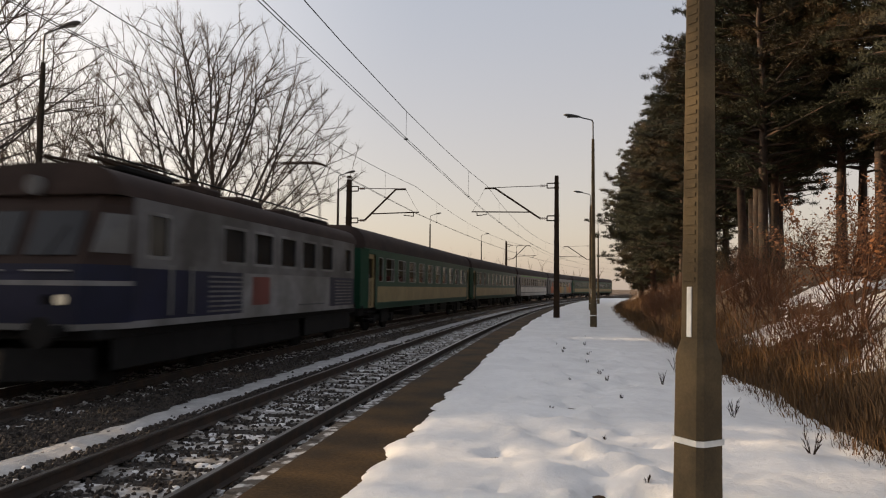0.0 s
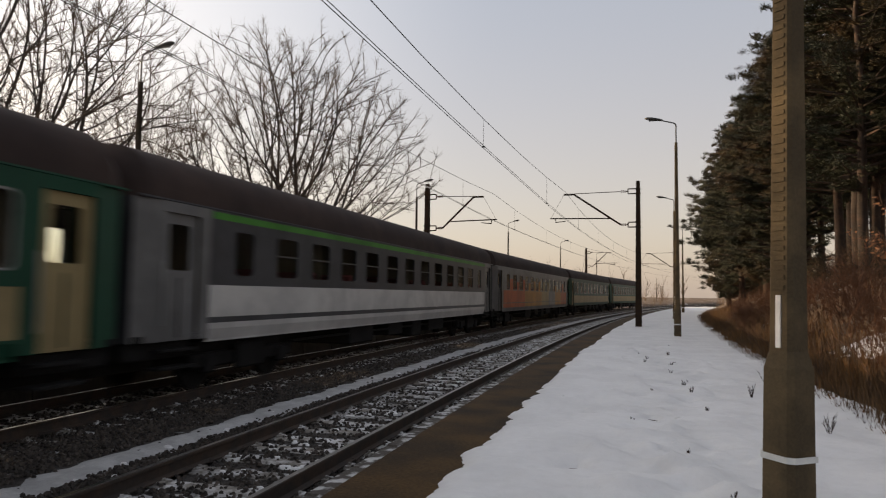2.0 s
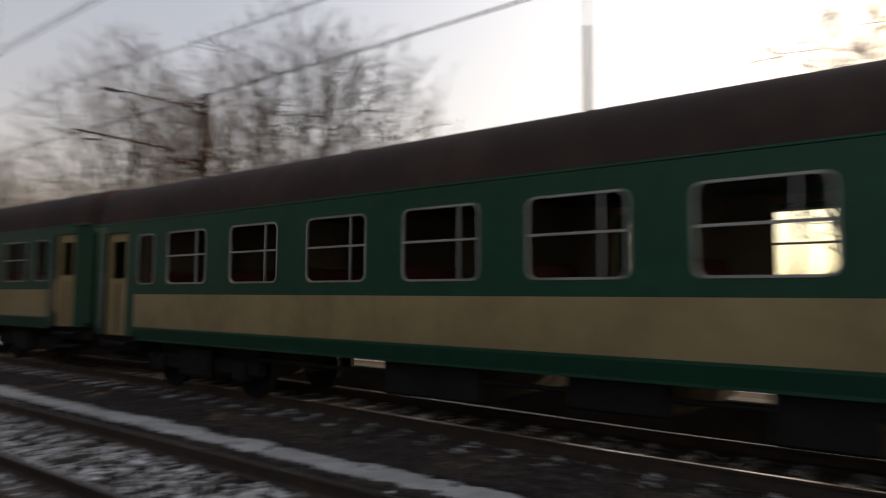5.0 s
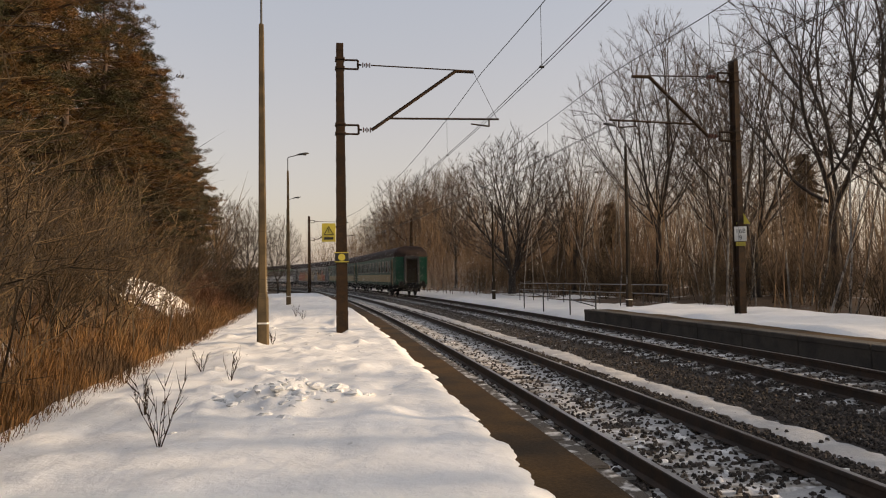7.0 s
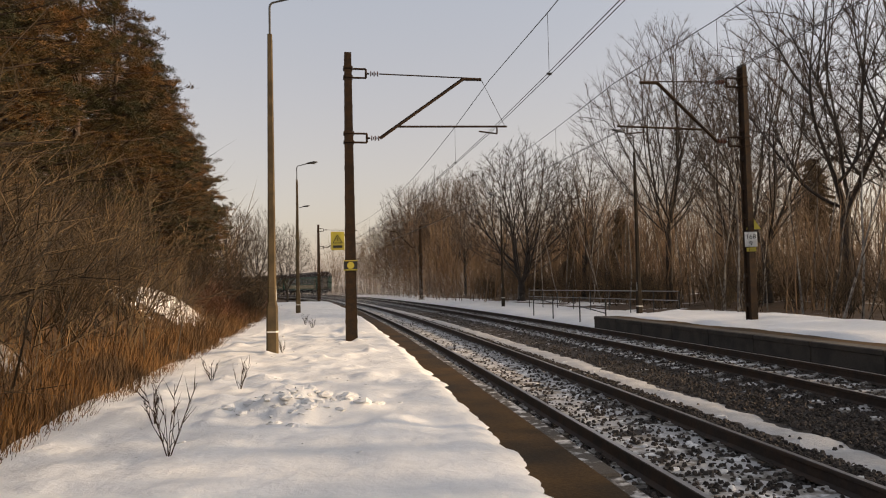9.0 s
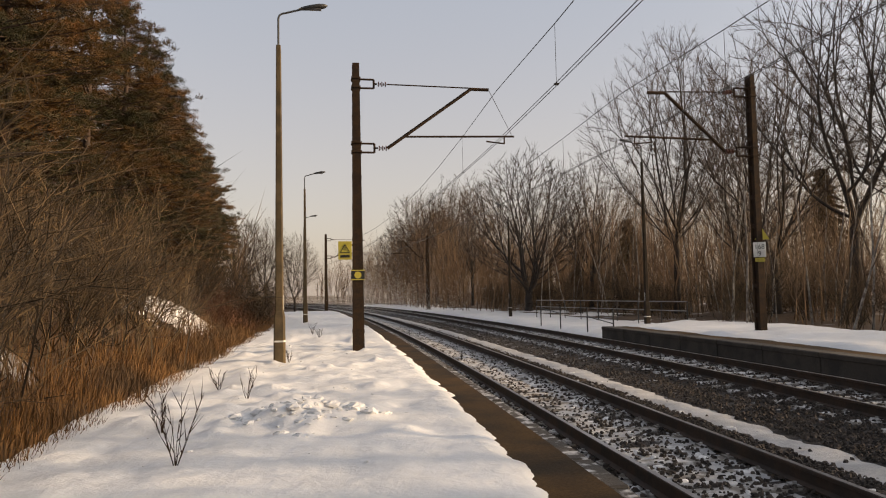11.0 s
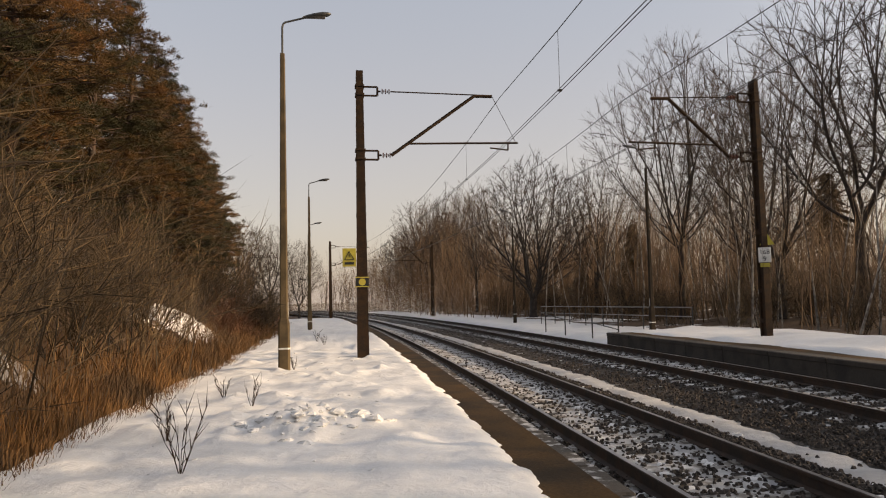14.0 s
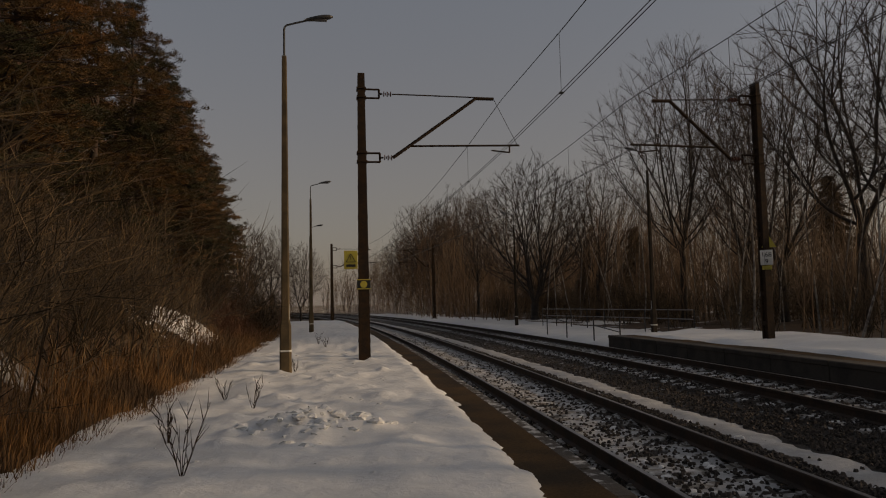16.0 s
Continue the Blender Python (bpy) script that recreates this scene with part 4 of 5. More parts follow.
    for i in range(n + 1):
        y = -L + 2.0 + i * (2 * L - 4.0) / n
        part("partition", Shape().box(-0.55, 1.34, y - 0.02, y + 0.02, 1.05, 3.0), liner, car)
        if i < n:
            c = y + (L - 2.0) / n
            part("corridor_wall", Shape().box(-0.58, -0.55, y + 0.02, c - 0.46, 1.05, 3.0), liner, car)
            part("corridor_wall", Shape().box(-0.58, -0.55, c + 0.46, 2 * c - y - 0.02, 1.05, 3.0), liner, car)
            part("compartment_door", Shape().ring(-0.575, -0.555, c, 0.92, 1.06, 2.98, 0.1, 0.0, 0.05), liner, car)
            part("seat", Shape().box(-0.4, 1.3, y + 0.05, y + 0.6, 1.4, 1.52, bevel=0.04).box(-0.4, 1.3, y + 0.04, y + 0.18, 1.52, 2.2, bevel=0.05), SEATCLOTH, car)
            part("seat", Shape().box(-0.4, 1.3, 2 * c - y - 0.6, 2 * c - y - 0.05, 1.4, 1.52, bevel=0.04).box(-0.4, 1.3, 2 * c - y - 0.18, 2 * c - y - 0.04, 1.52, 2.2, bevel=0.05), SEATCLOTH, car)
    for i, (y, w, h) in enumerate(((-3.2, 1.6, 0.5), (-0.6, 1.2, 0.42), (1.4, 0.9, 0.55), (3.6, 1.8, 0.45))):
        part("equipment_box", Shape().box(-1.2, 1.2, y - w / 2, y + w / 2, 0.92 - h, 0.95, bevel=0.03), UNDER, car)
    part("pipe", Shape().tube((1.15, -7, 0.7), (1.15, 7, 0.7), 0.03).tube((-1.15, -7, 0.7), (-1.15, 7, 0.7), 0.03), UNDER, car)
    return car


def build_locomotive():
    car = thing("electric_locomotive", "grey and dark blue electric locomotive with a raised pantograph", "locomotive")
    half, L = 1.47, 7.1
    for e in (-1, 1):
        x0, x1 = sorted((e * half, e * (half - 0.05)))
        for nm, z0, z1, mat in (("sill", 1.02, 1.14, LOCO_PALE), ("side_panel", 2.02, 2.25, LOCO_GREY), ("side_panel", 2.95, 3.2, LOCO_GREY)):
            part(nm, Shape().box(x0, x1, -L + 0.9, L - 0.9, z0, z1), mat, car)
        for a, b, mat in ((-L + 0.9, -3.7, BLUE), (-3.7, 2.2, LOCO_PALE), (2.2, L - 0.9, BLUE)):
            part("side_panel", Shape().box(x0, x1, a, b, 1.14, 2.02), mat, car)
        wins = [(-5.5, 0.6), (-3.4, 1.0), (-1.9, 1.0), (-0.4, 1.0), (1.1, 1.0), (2.6, 1.0), (5.5, 0.6)]
        last = -L + 0.9
        for y, w in wins + [(L - 0.9, 0.0)]:
            part("window_pillar", Shape().box(x0, x1, last, y - w / 2, 2.25, 2.95), LOCO_GREY, car)
            last = y + w / 2
        for y, w in wins:
            part("window_frame", Shape().ring(min(e * (half + 0.012), e * (half - 0.03)), max(e * (half + 0.012), e * (half - 0.03)), y, w + 0.12, 2.19, 3.01, 0.06, 0.05, 0.03), LOCO_PALE, car)
            part("window", Shape().box(min(e * 1.4, e * 1.44), max(e * 1.4, e * 1.44), y - w / 2, y + w / 2, 2.25, 2.95), DARKGLASS, car, "dark side window")
        q0, q1 = sorted((e * (half + 0.006), e * (half - 0.01)))
        part("painted_field", Shape().box(q0, q1, 0.75, 1.7, 1.3, 1.95), RED, car, "faded red emblem field")
        for k in range(8):
            for a, b in ((2.25, 3.7), (-5.9, -4.2)):
                part("louvre_slat", Shape().box(q0, q1, a, b, 1.2 + k * 0.1, 1.24 + k * 0.1), LOCO_GREY, car)
        for a in (4.45, 5.15):
            part("handrail", Shape().tube((e * (half + 0.05), a, 1.2), (e * (half + 0.05), a, 2.1), 0.018), ALU, car)
        part("painted_field", Shape().box(q0, q1, -3.2, -1.2, 1.22, 1.26), CAR_DARK, car)
    for d in (-1, 1):
        prof = [(1.02, L), (1.12, L), (1.72, L), (1.8, L), (2.06, L - 0.02), (3.05, L - 0.42), (3.2, L - 0.5)]
        for (z0, ya), (z1, yb), mat in zip(prof, prof[1:], (LOCO_PALE, BLUE, LOCO_PALE, BLUE, ROOF, ROOF)):
            v = [(x, d * y, z) for z, y in ((z0, ya), (z1, yb)) for x in (-1.12, 1.12)]
            w = [(e * a, d * b, z) for e in (-1, 1) for z, y in ((z0, ya), (z1, yb)) for a, b in ((1.12, y), (half, L - 0.9 if y > L - 0.1 else L - 1.0))]
            s = Shape().add(v, [(0, 1, 3, 2)])
            for k in (0, 4):
                s.add([w[k], w[k + 1], w[k + 3], w[k + 2]], [(0, 1, 2, 3)])
            part("cab_panel", s, mat, car)
        for e in (-1, 1):
            part("windscreen", Shape().add([(e * 0.12, d * (L - 0.075), 2.2), (e * 1.0, d * (L - 0.075), 2.2), (e * 1.0, d * (L - 0.35), 2.92), (e * 0.12, d * (L - 0.35), 2.92),
                                            (e * 0.12, d * (L - 0.045), 2.2), (e * 1.0, d * (L - 0.045), 2.2), (e * 1.0, d * (L - 0.32), 2.92), (e * 0.12, d * (L - 0.32), 2.92)],
                                           [(4, 5, 6, 7), (0, 1, 5, 4), (1, 2, 6, 5), (2, 3, 7, 6), (3, 0, 4, 7)]), DARKGLASS, car, "dark sloping windscreen")
            part("cab_window", Shape().add([(e * 1.2, d * (L - 0.17), 2.25), (e * 1.44, d * (L - 0.8), 2.25), (e * 1.44, d * (L - 0.85), 2.9), (e * 1.2, d * (L - 0.44), 2.9)], [(0, 1, 2, 3)]), CAR_GREY, car)
            part("headlight", Shape().disc((e * 0.86, d * (L + 0.03), 1.5), (0, 1, 0), 0.085, 0.08, 14), HEADLIGHT, car, "lit round headlamp")
            part("tail_lamp", Shape().disc((e * 0.6, d * (L + 0.02), 1.5), (0, 1, 0), 0.085, 0.06, 14), DARKGLASS, car, "unlit round marker lamp")
            part("wiper", Shape().tube((e * 0.5, d * (L - 0.02), 2.18), (e * 0.75, d * (L - 0.2), 2.7), 0.012, n=4), BLACK_PAINT, car)
            part("front_handrail", Shape().tube((e * 1.0, d * (L + 0.05), 1.95), (e * 0.2, d * (L + 0.05), 1.95), 0.016, n=5), ALU, car)
            part("buffer", Shape().tube((e * 0.875, d * L, 1.02), (e * 0.875, d * (L + 0.45), 1.02), 0.1, n=10).disc((e * 0.875, d * (L + 0.47), 1.02), (0, 1, 0), 0.24, 0.05, 14), UNDER, car)
        part("top_headlight", Shape().disc((0, d * (L - 0.42), 3.35), (0, 1, 0), 0.16, 0.22, 14), CAR_GREY, car)
        part("snow_plough", Shape().add([(-1.3, d * (L - 0.2), 0.25), (0, d * (L + 0.25), 0.25), (1.3, d * (L - 0.2), 0.25), (-1.3, d * (L - 0.2), 0.75), (0, d * (L + 0.2), 0.75), (1.3, d * (L - 0.2), 0.75)],
                                        [(0, 1, 4, 3), (1, 2, 5, 4)]), UNDER, car)
        bogie(car, d * 4.3, 3.05)
    rp = [(x * 1.03, 3.2 + (z - 3.15) * 0.62) for x, z in roof_profile()]
    roof = Shape().sweep(rp, -L + 0.5, L - 0.5)
    n = len(rp)
    for d in (-1, 1):
        roof.add([(x, d * (L - 0.5), z) for x, z in rp] + [(x * 0.85, d * (L - 0.4), 3.2 + (z - 3.2) * 0.3) for x, z in rp], [(i, i + 1, n + i + 1, n + i) for i in range(n - 1)] + [tuple(range(n, 2 * n))])
    part("roof", roof, ROOF, car, "dark sooty roof", smooth=True)
    part("underframe", Shape().box(-1.3, 1.3, -L + 0.2, L - 0.2, 0.85, 1.03, bevel=0.03).box(-1.2, 1.2, -2.0, 2.0, 0.28, 0.9, bevel=0.05), UNDER, car)
    # added dark panels beside the bogies, standing in for the shade below the sill
    for e in (-1, 1):
        x0, x1 = sorted((e * 1.22, e * 1.28))
        for y in (-4.3, 4.3):
            part("bogie_shade_panel", Shape().box(x0, x1, y - 2.1, y + 2.1, 0.34, 0.9, bevel=0.02), UNDER, car)
    for y in (-5, -2.5, 0.2, 2.4):
        part("roof_box", Shape().box(-0.7, 0.7, y - 0.7, y + 0.7, 3.72, 3.92, bevel=0.05), ROOF, car)
    for e in (-0.55, 0.55):
        part("roof_rail", Shape().tube((e, -6, 4.02), (e, 6, 4.02), 0.02), UNDER, car)
    for y, up in ((-4.6, 1.8), (4.6, 0.12)):
        p = Shape()
        for e in (-0.4, 0.4):
            p.pipe([(e * 1.3, y - 0.75, 3.9), (e, y - (0.95 if up > 1 else 1.5), 3.9 + up * 0.5), (e * 0.8, y, 3.9 + up)], 0.03)
            p.pipe([(e * 1.3, y + 0.75, 3.9), (e, y + (0.95 if up > 1 else 1.5), 3.9 + up * 0.5), (e * 0.8, y, 3.9 + up)], 0.03)
        for q in (-0.14, 0.14):
            p.pipe([(-0.95, y + q, 3.84 + up), (-0.6, y + q, 3.94 + up), (0.6, y + q, 3.94 + up), (0.95, y + q, 3.84 + up)], 0.028)
        part("pantograph", p, MAST_STEEL, car, "spidery steel pantograph")
        part("pantograph_base", Shape().box(-0.7, 0.7, y - 0.85, y + 0.85, 3.78, 3.9, bevel=0.03), UNDER, car)
    return car


def build_train():
    wide = [(-9.95, 0.66)] + [(-8.6 + 1.911 * i, 1.3) for i in range(10)] + [(9.95, 0.66)]
    small = [(-9.3, 0.7)] + [(-7.7 + 1.54 * i, 0.95) for i in range(11)] + [(9.3, 0.7)]
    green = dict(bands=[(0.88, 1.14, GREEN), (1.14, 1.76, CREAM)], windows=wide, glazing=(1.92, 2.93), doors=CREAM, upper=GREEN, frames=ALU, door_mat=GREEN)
    cars = [build_locomotive()]
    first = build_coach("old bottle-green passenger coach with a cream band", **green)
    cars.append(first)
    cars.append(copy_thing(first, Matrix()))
    cars.append(build_coach("white and graphite passenger coach with a light green line", [(0.88, 1.2, CAR_WHITE), (1.2, 1.3, CAR_DARK), (1.3, 1.85, CAR_WHITE)], small, (1.98, 2.88), CAR_GREY, CAR_DARK, CAR_DARK,
                            blocks=[(-10.3, 10.3, 3.0, 3.12, LIME)], door_mat=CAR_GREY))
    fields = []
    cols = [ORANGE, ORANGE, AMBER, AMBER, CREAM, CAR_GREY, AMBER, ORANGE]
    for i, c in enumerate(cols):
        a = -10.3 + i * 20.6 / 8
        fields.append((a, a + 20.6 / 8, 1.34, 1.975, c))
        fields.append((a, a + 20.6 / 8, 1.085, 1.295, c))
    rng = random.Random(5)
    for (ya, wa), (yb, wb) in zip(small, small[1:]):
        c = cols[min(7, int((0.5 * (ya + yb) + 10.3) / 20.6 * 8))]
        fields.append((ya + wa / 2 + 0.01, yb - wb / 2 - 0.01, 1.985, rng.choice((2.2, 2.45, 2.6)), c))
    cars.append(build_coach("grey passenger coach painted with orange and amber fields", [(0.88, 1.08, CAR_GREY), (1.08, 1.3, AMBER), (1.3, 1.335, CAR_DARK), (1.335, 1.85, CAR_GREY)], small, (1.98, 2.88), CAR_DARK, CAR_GREY, CAR_DARK,
                            blocks=fields, door_mat=CAR_GREY))
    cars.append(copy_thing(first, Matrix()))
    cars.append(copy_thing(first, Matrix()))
    return cars


# ---- plants ----
def grow(s, rng, p, d, length, r, levels, kids, spread, lift, shrink=0.62, m=0, sides=5, thin=0.006, wob=0.13):
    """A limb and all that it carries; the last twigs are slender spikes."""
    here, way = Vector(p), Vector(d).normalized()
    if levels <= 0:
        tip = here + (way + Vector((rng.uniform(-1, 1), rng.uniform(-1, 1), rng.uniform(-0.4, 1))) * wob).normalized() * length
        o = way.orthogonal().normalized() * r
        q = way.cross(o)
        s.add([here + o, here - o * 0.5 + q * 0.87, here - o * 0.5 - q * 0.87, tip], [(0, 1, 3), (1, 2, 3), (2, 0, 3)], 1)
        return
    n = 4 if levels > 2 else (3 if levels > 1 else 2)
    spots = []
    for i in range(n):
        way = (way + Vector((rng.uniform(-1, 1), rng.uniform(-1, 1), rng.uniform(-0.6, 1))) * wob + Vector((0, 0, lift * 0.1))).normalized()
        nxt = here + way * (length / n)
        a, b = r * (1 - 0.65 * i / n), r * (1 - 0.65 * (i + 1) / n)
        s.tube(here, nxt, a, b, sides if levels > 1 else 3, 1 if levels <= 1 else m, caps=False)
        spots.append((here, nxt, way, b))
        here = nxt
    k = kids[0]
    for i in range(k):
        f = min(0.999, 0.25 + 0.78 * (i + rng.random()) / k)
        a, b, w, rr = spots[min(n - 1, int(f * n))]
        q = a.lerp(b, (f * n) % 1.0 if f < 1 else 1.0)
        turn = rng.uniform(0, 6.283)
        side = w.orthogonal().normalized()
        side.rotate(Matrix.Rotation(turn, 3, w))
        ang = spread * rng.uniform(0.6, 1.25)
        nd = (w * math.cos(ang) + side * math.sin(ang)).normalized()
        grow(s, rng, q, nd, length * shrink * rng.uniform(0.75, 1.15), max(thin, rr * rng.uniform(0.5, 0.75)), levels - 1, kids[1:], spread, lift, shrink, m, sides, thin, wob)


def bare_tree(seed, height, wide, low, fork, points=3400, tip=0.0085, balance=0.55, bark=BARK):
    """Every bud of a rounded crown joins the limb that brings it back to the root by the shortest way; limbs thicken with all they carry."""
    rng = np.random.default_rng(seed)
    mid, tall = (low + height) / 2, (height - low) / 2
    cloud = rng.normal(size=(points, 3))
    cloud *= (rng.random(points) ** 0.4 / np.linalg.norm(cloud, axis=1))[:, None]
    turn = np.arctan2(cloud[:, 1], cloud[:, 0])
    lobe = 1 + 0.1 * np.sin(3 * turn + seed) + 0.07 * np.sin(7 * cloud[:, 2] + 2 * turn + seed)
    cloud = cloud * lobe[:, None] * (wide, wide, tall) + (0, 0, mid)
    cloud[:, :2] *= np.clip(0.3 + 0.7 * (cloud[:, 2:3] - fork) / (0.3 * (height - low)), 0.25, 1)
    cloud[:, :2] *= (1 - 0.22 * np.clip((cloud[:, 2:3] - mid) / tall, 0, 1.2) ** 2)
    cloud = cloud[cloud[:, 2] > fork * 0.9]
    stem = int(fork / 0.4) + 2
    total = stem + len(cloud)
    nodes, above, way_back = np.zeros((total, 3)), np.full(total, -1), np.zeros(total)
    nodes[0] = (0, 0, -0.4)
    for i in range(1, stem):
        nodes[i] = nodes[i - 1] + (rng.normal() * 0.03, rng.normal() * 0.03, 0.4)
        above[i], way_back[i] = i - 1, 0.4 * i
    cloud = cloud[np.argsort(np.linalg.norm(cloud - nodes[stem - 1], axis=1))]
    for k, p in enumerate(cloud):
        i = stem + k
        d = np.linalg.norm(nodes[stem - 2:i] - p, axis=1)
        j = int(np.argmin(d + balance * way_back[stem - 2:i])) + stem - 2
        nodes[i], above[i], way_back[i] = p, j, way_back[j] + d[j - stem + 2]
    kids, area = np.zeros(total, int), np.zeros(total)
    heavy = np.zeros(total, int)
    order = np.argsort(-way_back)
    for i in order:
        if i == 0:
            continue
        if not kids[i]:
            area[i] = tip ** 2.1
        area[above[i]] += area[i]
        kids[above[i]] += 1
    for i in order[::-1]:
        if i and (not heavy[above[i]] or area[i] > area[heavy[above[i]]]):
            heavy[above[i]] = i
    for _ in range(9):
        for i in range(stem, total):
            if kids[i]:
                nodes[i] = 0.4 * nodes[i] + 0.3 * nodes[above[i]] + 0.3 * nodes[heavy[i]]
    radius = area ** (1 / 2.1)
    t = thing("bare_tree", "leafless winter tree with a rounded crown of fine twigs", "tree", "bare trees")
    trunk, crown = Shape(), Shape()
    for i in range(1, total):
        a, b, r = Vector(nodes[above[i]]), Vector(nodes[i]), float(radius[i])
        r0 = min(float(radius[above[i]]), r * 1.35)
        if i < stem:
            trunk.tube(a, b, r0 * (1.25 if i < 3 else 1.0), r, 9, caps=False)
            continue
        crown.tube(a, b, r0, r, 6 if r > 0.06 else (4 if r > 0.02 else 3), 0 if r > 0.02 else 1, caps=False)
        if r < 0.035:
            way = (b - a).normalized()
            for _ in range(4 if kids[i] else 9):
                d = (way * 0.9 + Vector(rng.normal(size=3)) * 0.42 + Vector((0, 0, 0.15))).normalized()
                o = d.orthogonal().normalized() * tip * 0.7
                q = d.cross(o)
                p = a.lerp(b, rng.random() ** 0.6)
                crown.add([p + o, p - o * 0.5 + q * 0.87, p - o * 0.5 - q * 0.87, p + d * rng.uniform(0.3, 0.85)], [(0, 1, 3), (1, 2, 3), (2, 0, 3)], 1)
    part("trunk", trunk, bark, t, smooth=True)
    part("crown", crown, [bark, TWIG], t, "bare branching crown")
    return t


def pine_tree(seed, height, bare=0.4, width=3.0, dense=1.0, needle=1.0, leaves=NEEDLES_GREEN):
    rng = random.Random(seed)
    t = thing("pine_tree", "tall pine with a dark rusty-green crown", "tree", "pine trees")
    trunk = Shape()
    pts = [Vector((0, 0, -0.6))]
    for i in range(1, 7):
        pts.append(Vector((rng.uniform(-0.12, 0.12) * i / 3, rng.uniform(-0.12, 0.12) * i / 3, height * i / 6)))
    for i in range(6):
        trunk.tube(pts[i], pts[i + 1], 0.2 * (1 - i / 6.6), 0.2 * (1 - (i + 1) / 6.6), 8, caps=False)
    limbs, leaf = Shape(), Shape()
    count = int(height * 6.5 * dense)
    for i in range(count):
        f = bare + (1 - bare) * (i + rng.random()) / count
        z = height * f
        base = pts[min(5, int(f * 6))].lerp(pts[min(6, int(f * 6) + 1)], (f * 6) % 1)
        k = (f - bare) / (1 - bare)
        reach = width * (0.45 + 0.55 * min(1, k * 3)) * (1 - k ** 1.8) * rng.uniform(0.55, 1.15) + 0.35
        a = rng.uniform(0, 6.283)
        tip = base + Vector((math.cos(a) * reach, math.sin(a) * reach, reach * rng.uniform(-0.08, 0.35)))
        limbs.tube(base, tip, 0.05 * (1 - k) + 0.015, 0.012, 4, caps=False)
        for j in range(int(2 + reach * 3.6)):
            q = base.lerp(tip, 0.35 + 0.68 * rng.random()) + Vector((rng.gauss(0, 0.2), rng.gauss(0, 0.2), rng.gauss(0.05, 0.1)))
            for _ in range(58):
                d = Vector((rng.gauss(0, 1), rng.gauss(0, 1), rng.gauss(0.6, 0.6))).normalized() * rng.uniform(0.08, 0.19) * needle
                o = d.orthogonal().normalized() * rng.uniform(0.008, 0.015) * needle
                f0 = q + Vector((rng.gauss(0, 0.09), rng.gauss(0, 0.09), rng.gauss(0, 0.045)))
                leaf.add([f0 - o, f0 + o, f0 + d], [(0, 1, 2)])
    part("trunk", trunk, PINE_BARK, t, "red-brown bark", smooth=True)
    part("limb_frame", limbs, PINE_BARK, t)
    part("crown", leaf, leaves, t, "clumped needles")
    return t


def spruce_tree(seed, height):
    rng = random.Random(seed)
    t = thing("spruce_tree", "dark narrow spruce among bare trees", "tree", "spruces")
    trunk = Shape().tube((0, 0, -0.3), (0, 0, height), 0.12, 0.02, 7)
    leaf = Shape()
    for i in range(int(height * 26)):
        f = rng.random() ** 0.8
        z = height * (0.04 + 0.95 * f)
        reach = 0.33 * height * (1 - f) ** 0.9 * rng.uniform(0.6, 1.1) + 0.1
        a = rng.uniform(0, 6.283)
        for j in range(7):
            k = (j + 1) / 7
            q = Vector((math.cos(a) * reach * k, math.sin(a) * reach * k, z - 0.3 * reach * k * k))
            for _ in range(3):
                d = Vector((math.cos(a) + rng.gauss(0, 0.7), math.sin(a) + rng.gauss(0, 0.7), rng.gauss(-0.35, 0.3))).normalized() * rng.uniform(0.25, 0.45)
                o = d.orthogonal().normalized() * 0.085
                leaf.add([q - o, q + o, q + d], [(0, 1, 2)])
    part("trunk", trunk, BARK, t)
    part("crown", leaf, SPRUCE, t)
    return t


def shrub(seed, height, stems=14, kids=(5, 5), twig=REED):
    rng = random.Random(seed)
    t = thing("bare_shrub", "tangled leafless brown shrub", "shrub", "bare shrubs")
    s = Shape()
    if stems:
        for i in range(stems):
            a = rng.uniform(0, 6.283)
            e = rng.uniform(0.05, 0.75)
            grow(s, rng, (rng.gauss(0, 0.25), rng.gauss(0, 0.25), -0.1), (math.cos(a) * math.sin(e), math.sin(a) * math.sin(e), math.cos(e)), height * rng.uniform(0.5, 0.85), 0.014, len(kids), kids, 0.6, -0.35, 0.55, sides=3, wob=0.33)
        for k, nm in ((0, "branch_frame"), (1, "twig_mass")):
            q = Shape()
            for f, m in zip(s.f, s.m):
                if m == k:
                    q.add([s.v[i] for i in f], [tuple(range(len(f)))])
            tagged(part(nm, q, twig, t), kind="stuff")
    return t


def stand(ob, u, y, turn=0.0, size=1.0, z=None, copy=True):
    p = at(u, y, 0)
    m = Matrix.Translation((p.x, p.y, bank(u, y) if z is None else z)) @ Matrix.Rotation(turn, 4, "Z")
    o = copy_thing(ob, m) if copy else ob
    o.matrix_basis = m @ Matrix.Diagonal((size, size, size, 1))
    return o


def polar(az, dist, eye=(0.0, 0.0)):
    """Where a thing stands, as u and y, from its bearing to the left of +y."""
    x, y = eye[0] - math.sin(radians(az)) * dist, eye[1] + math.cos(radians(az)) * dist
    return x - shift(y), y


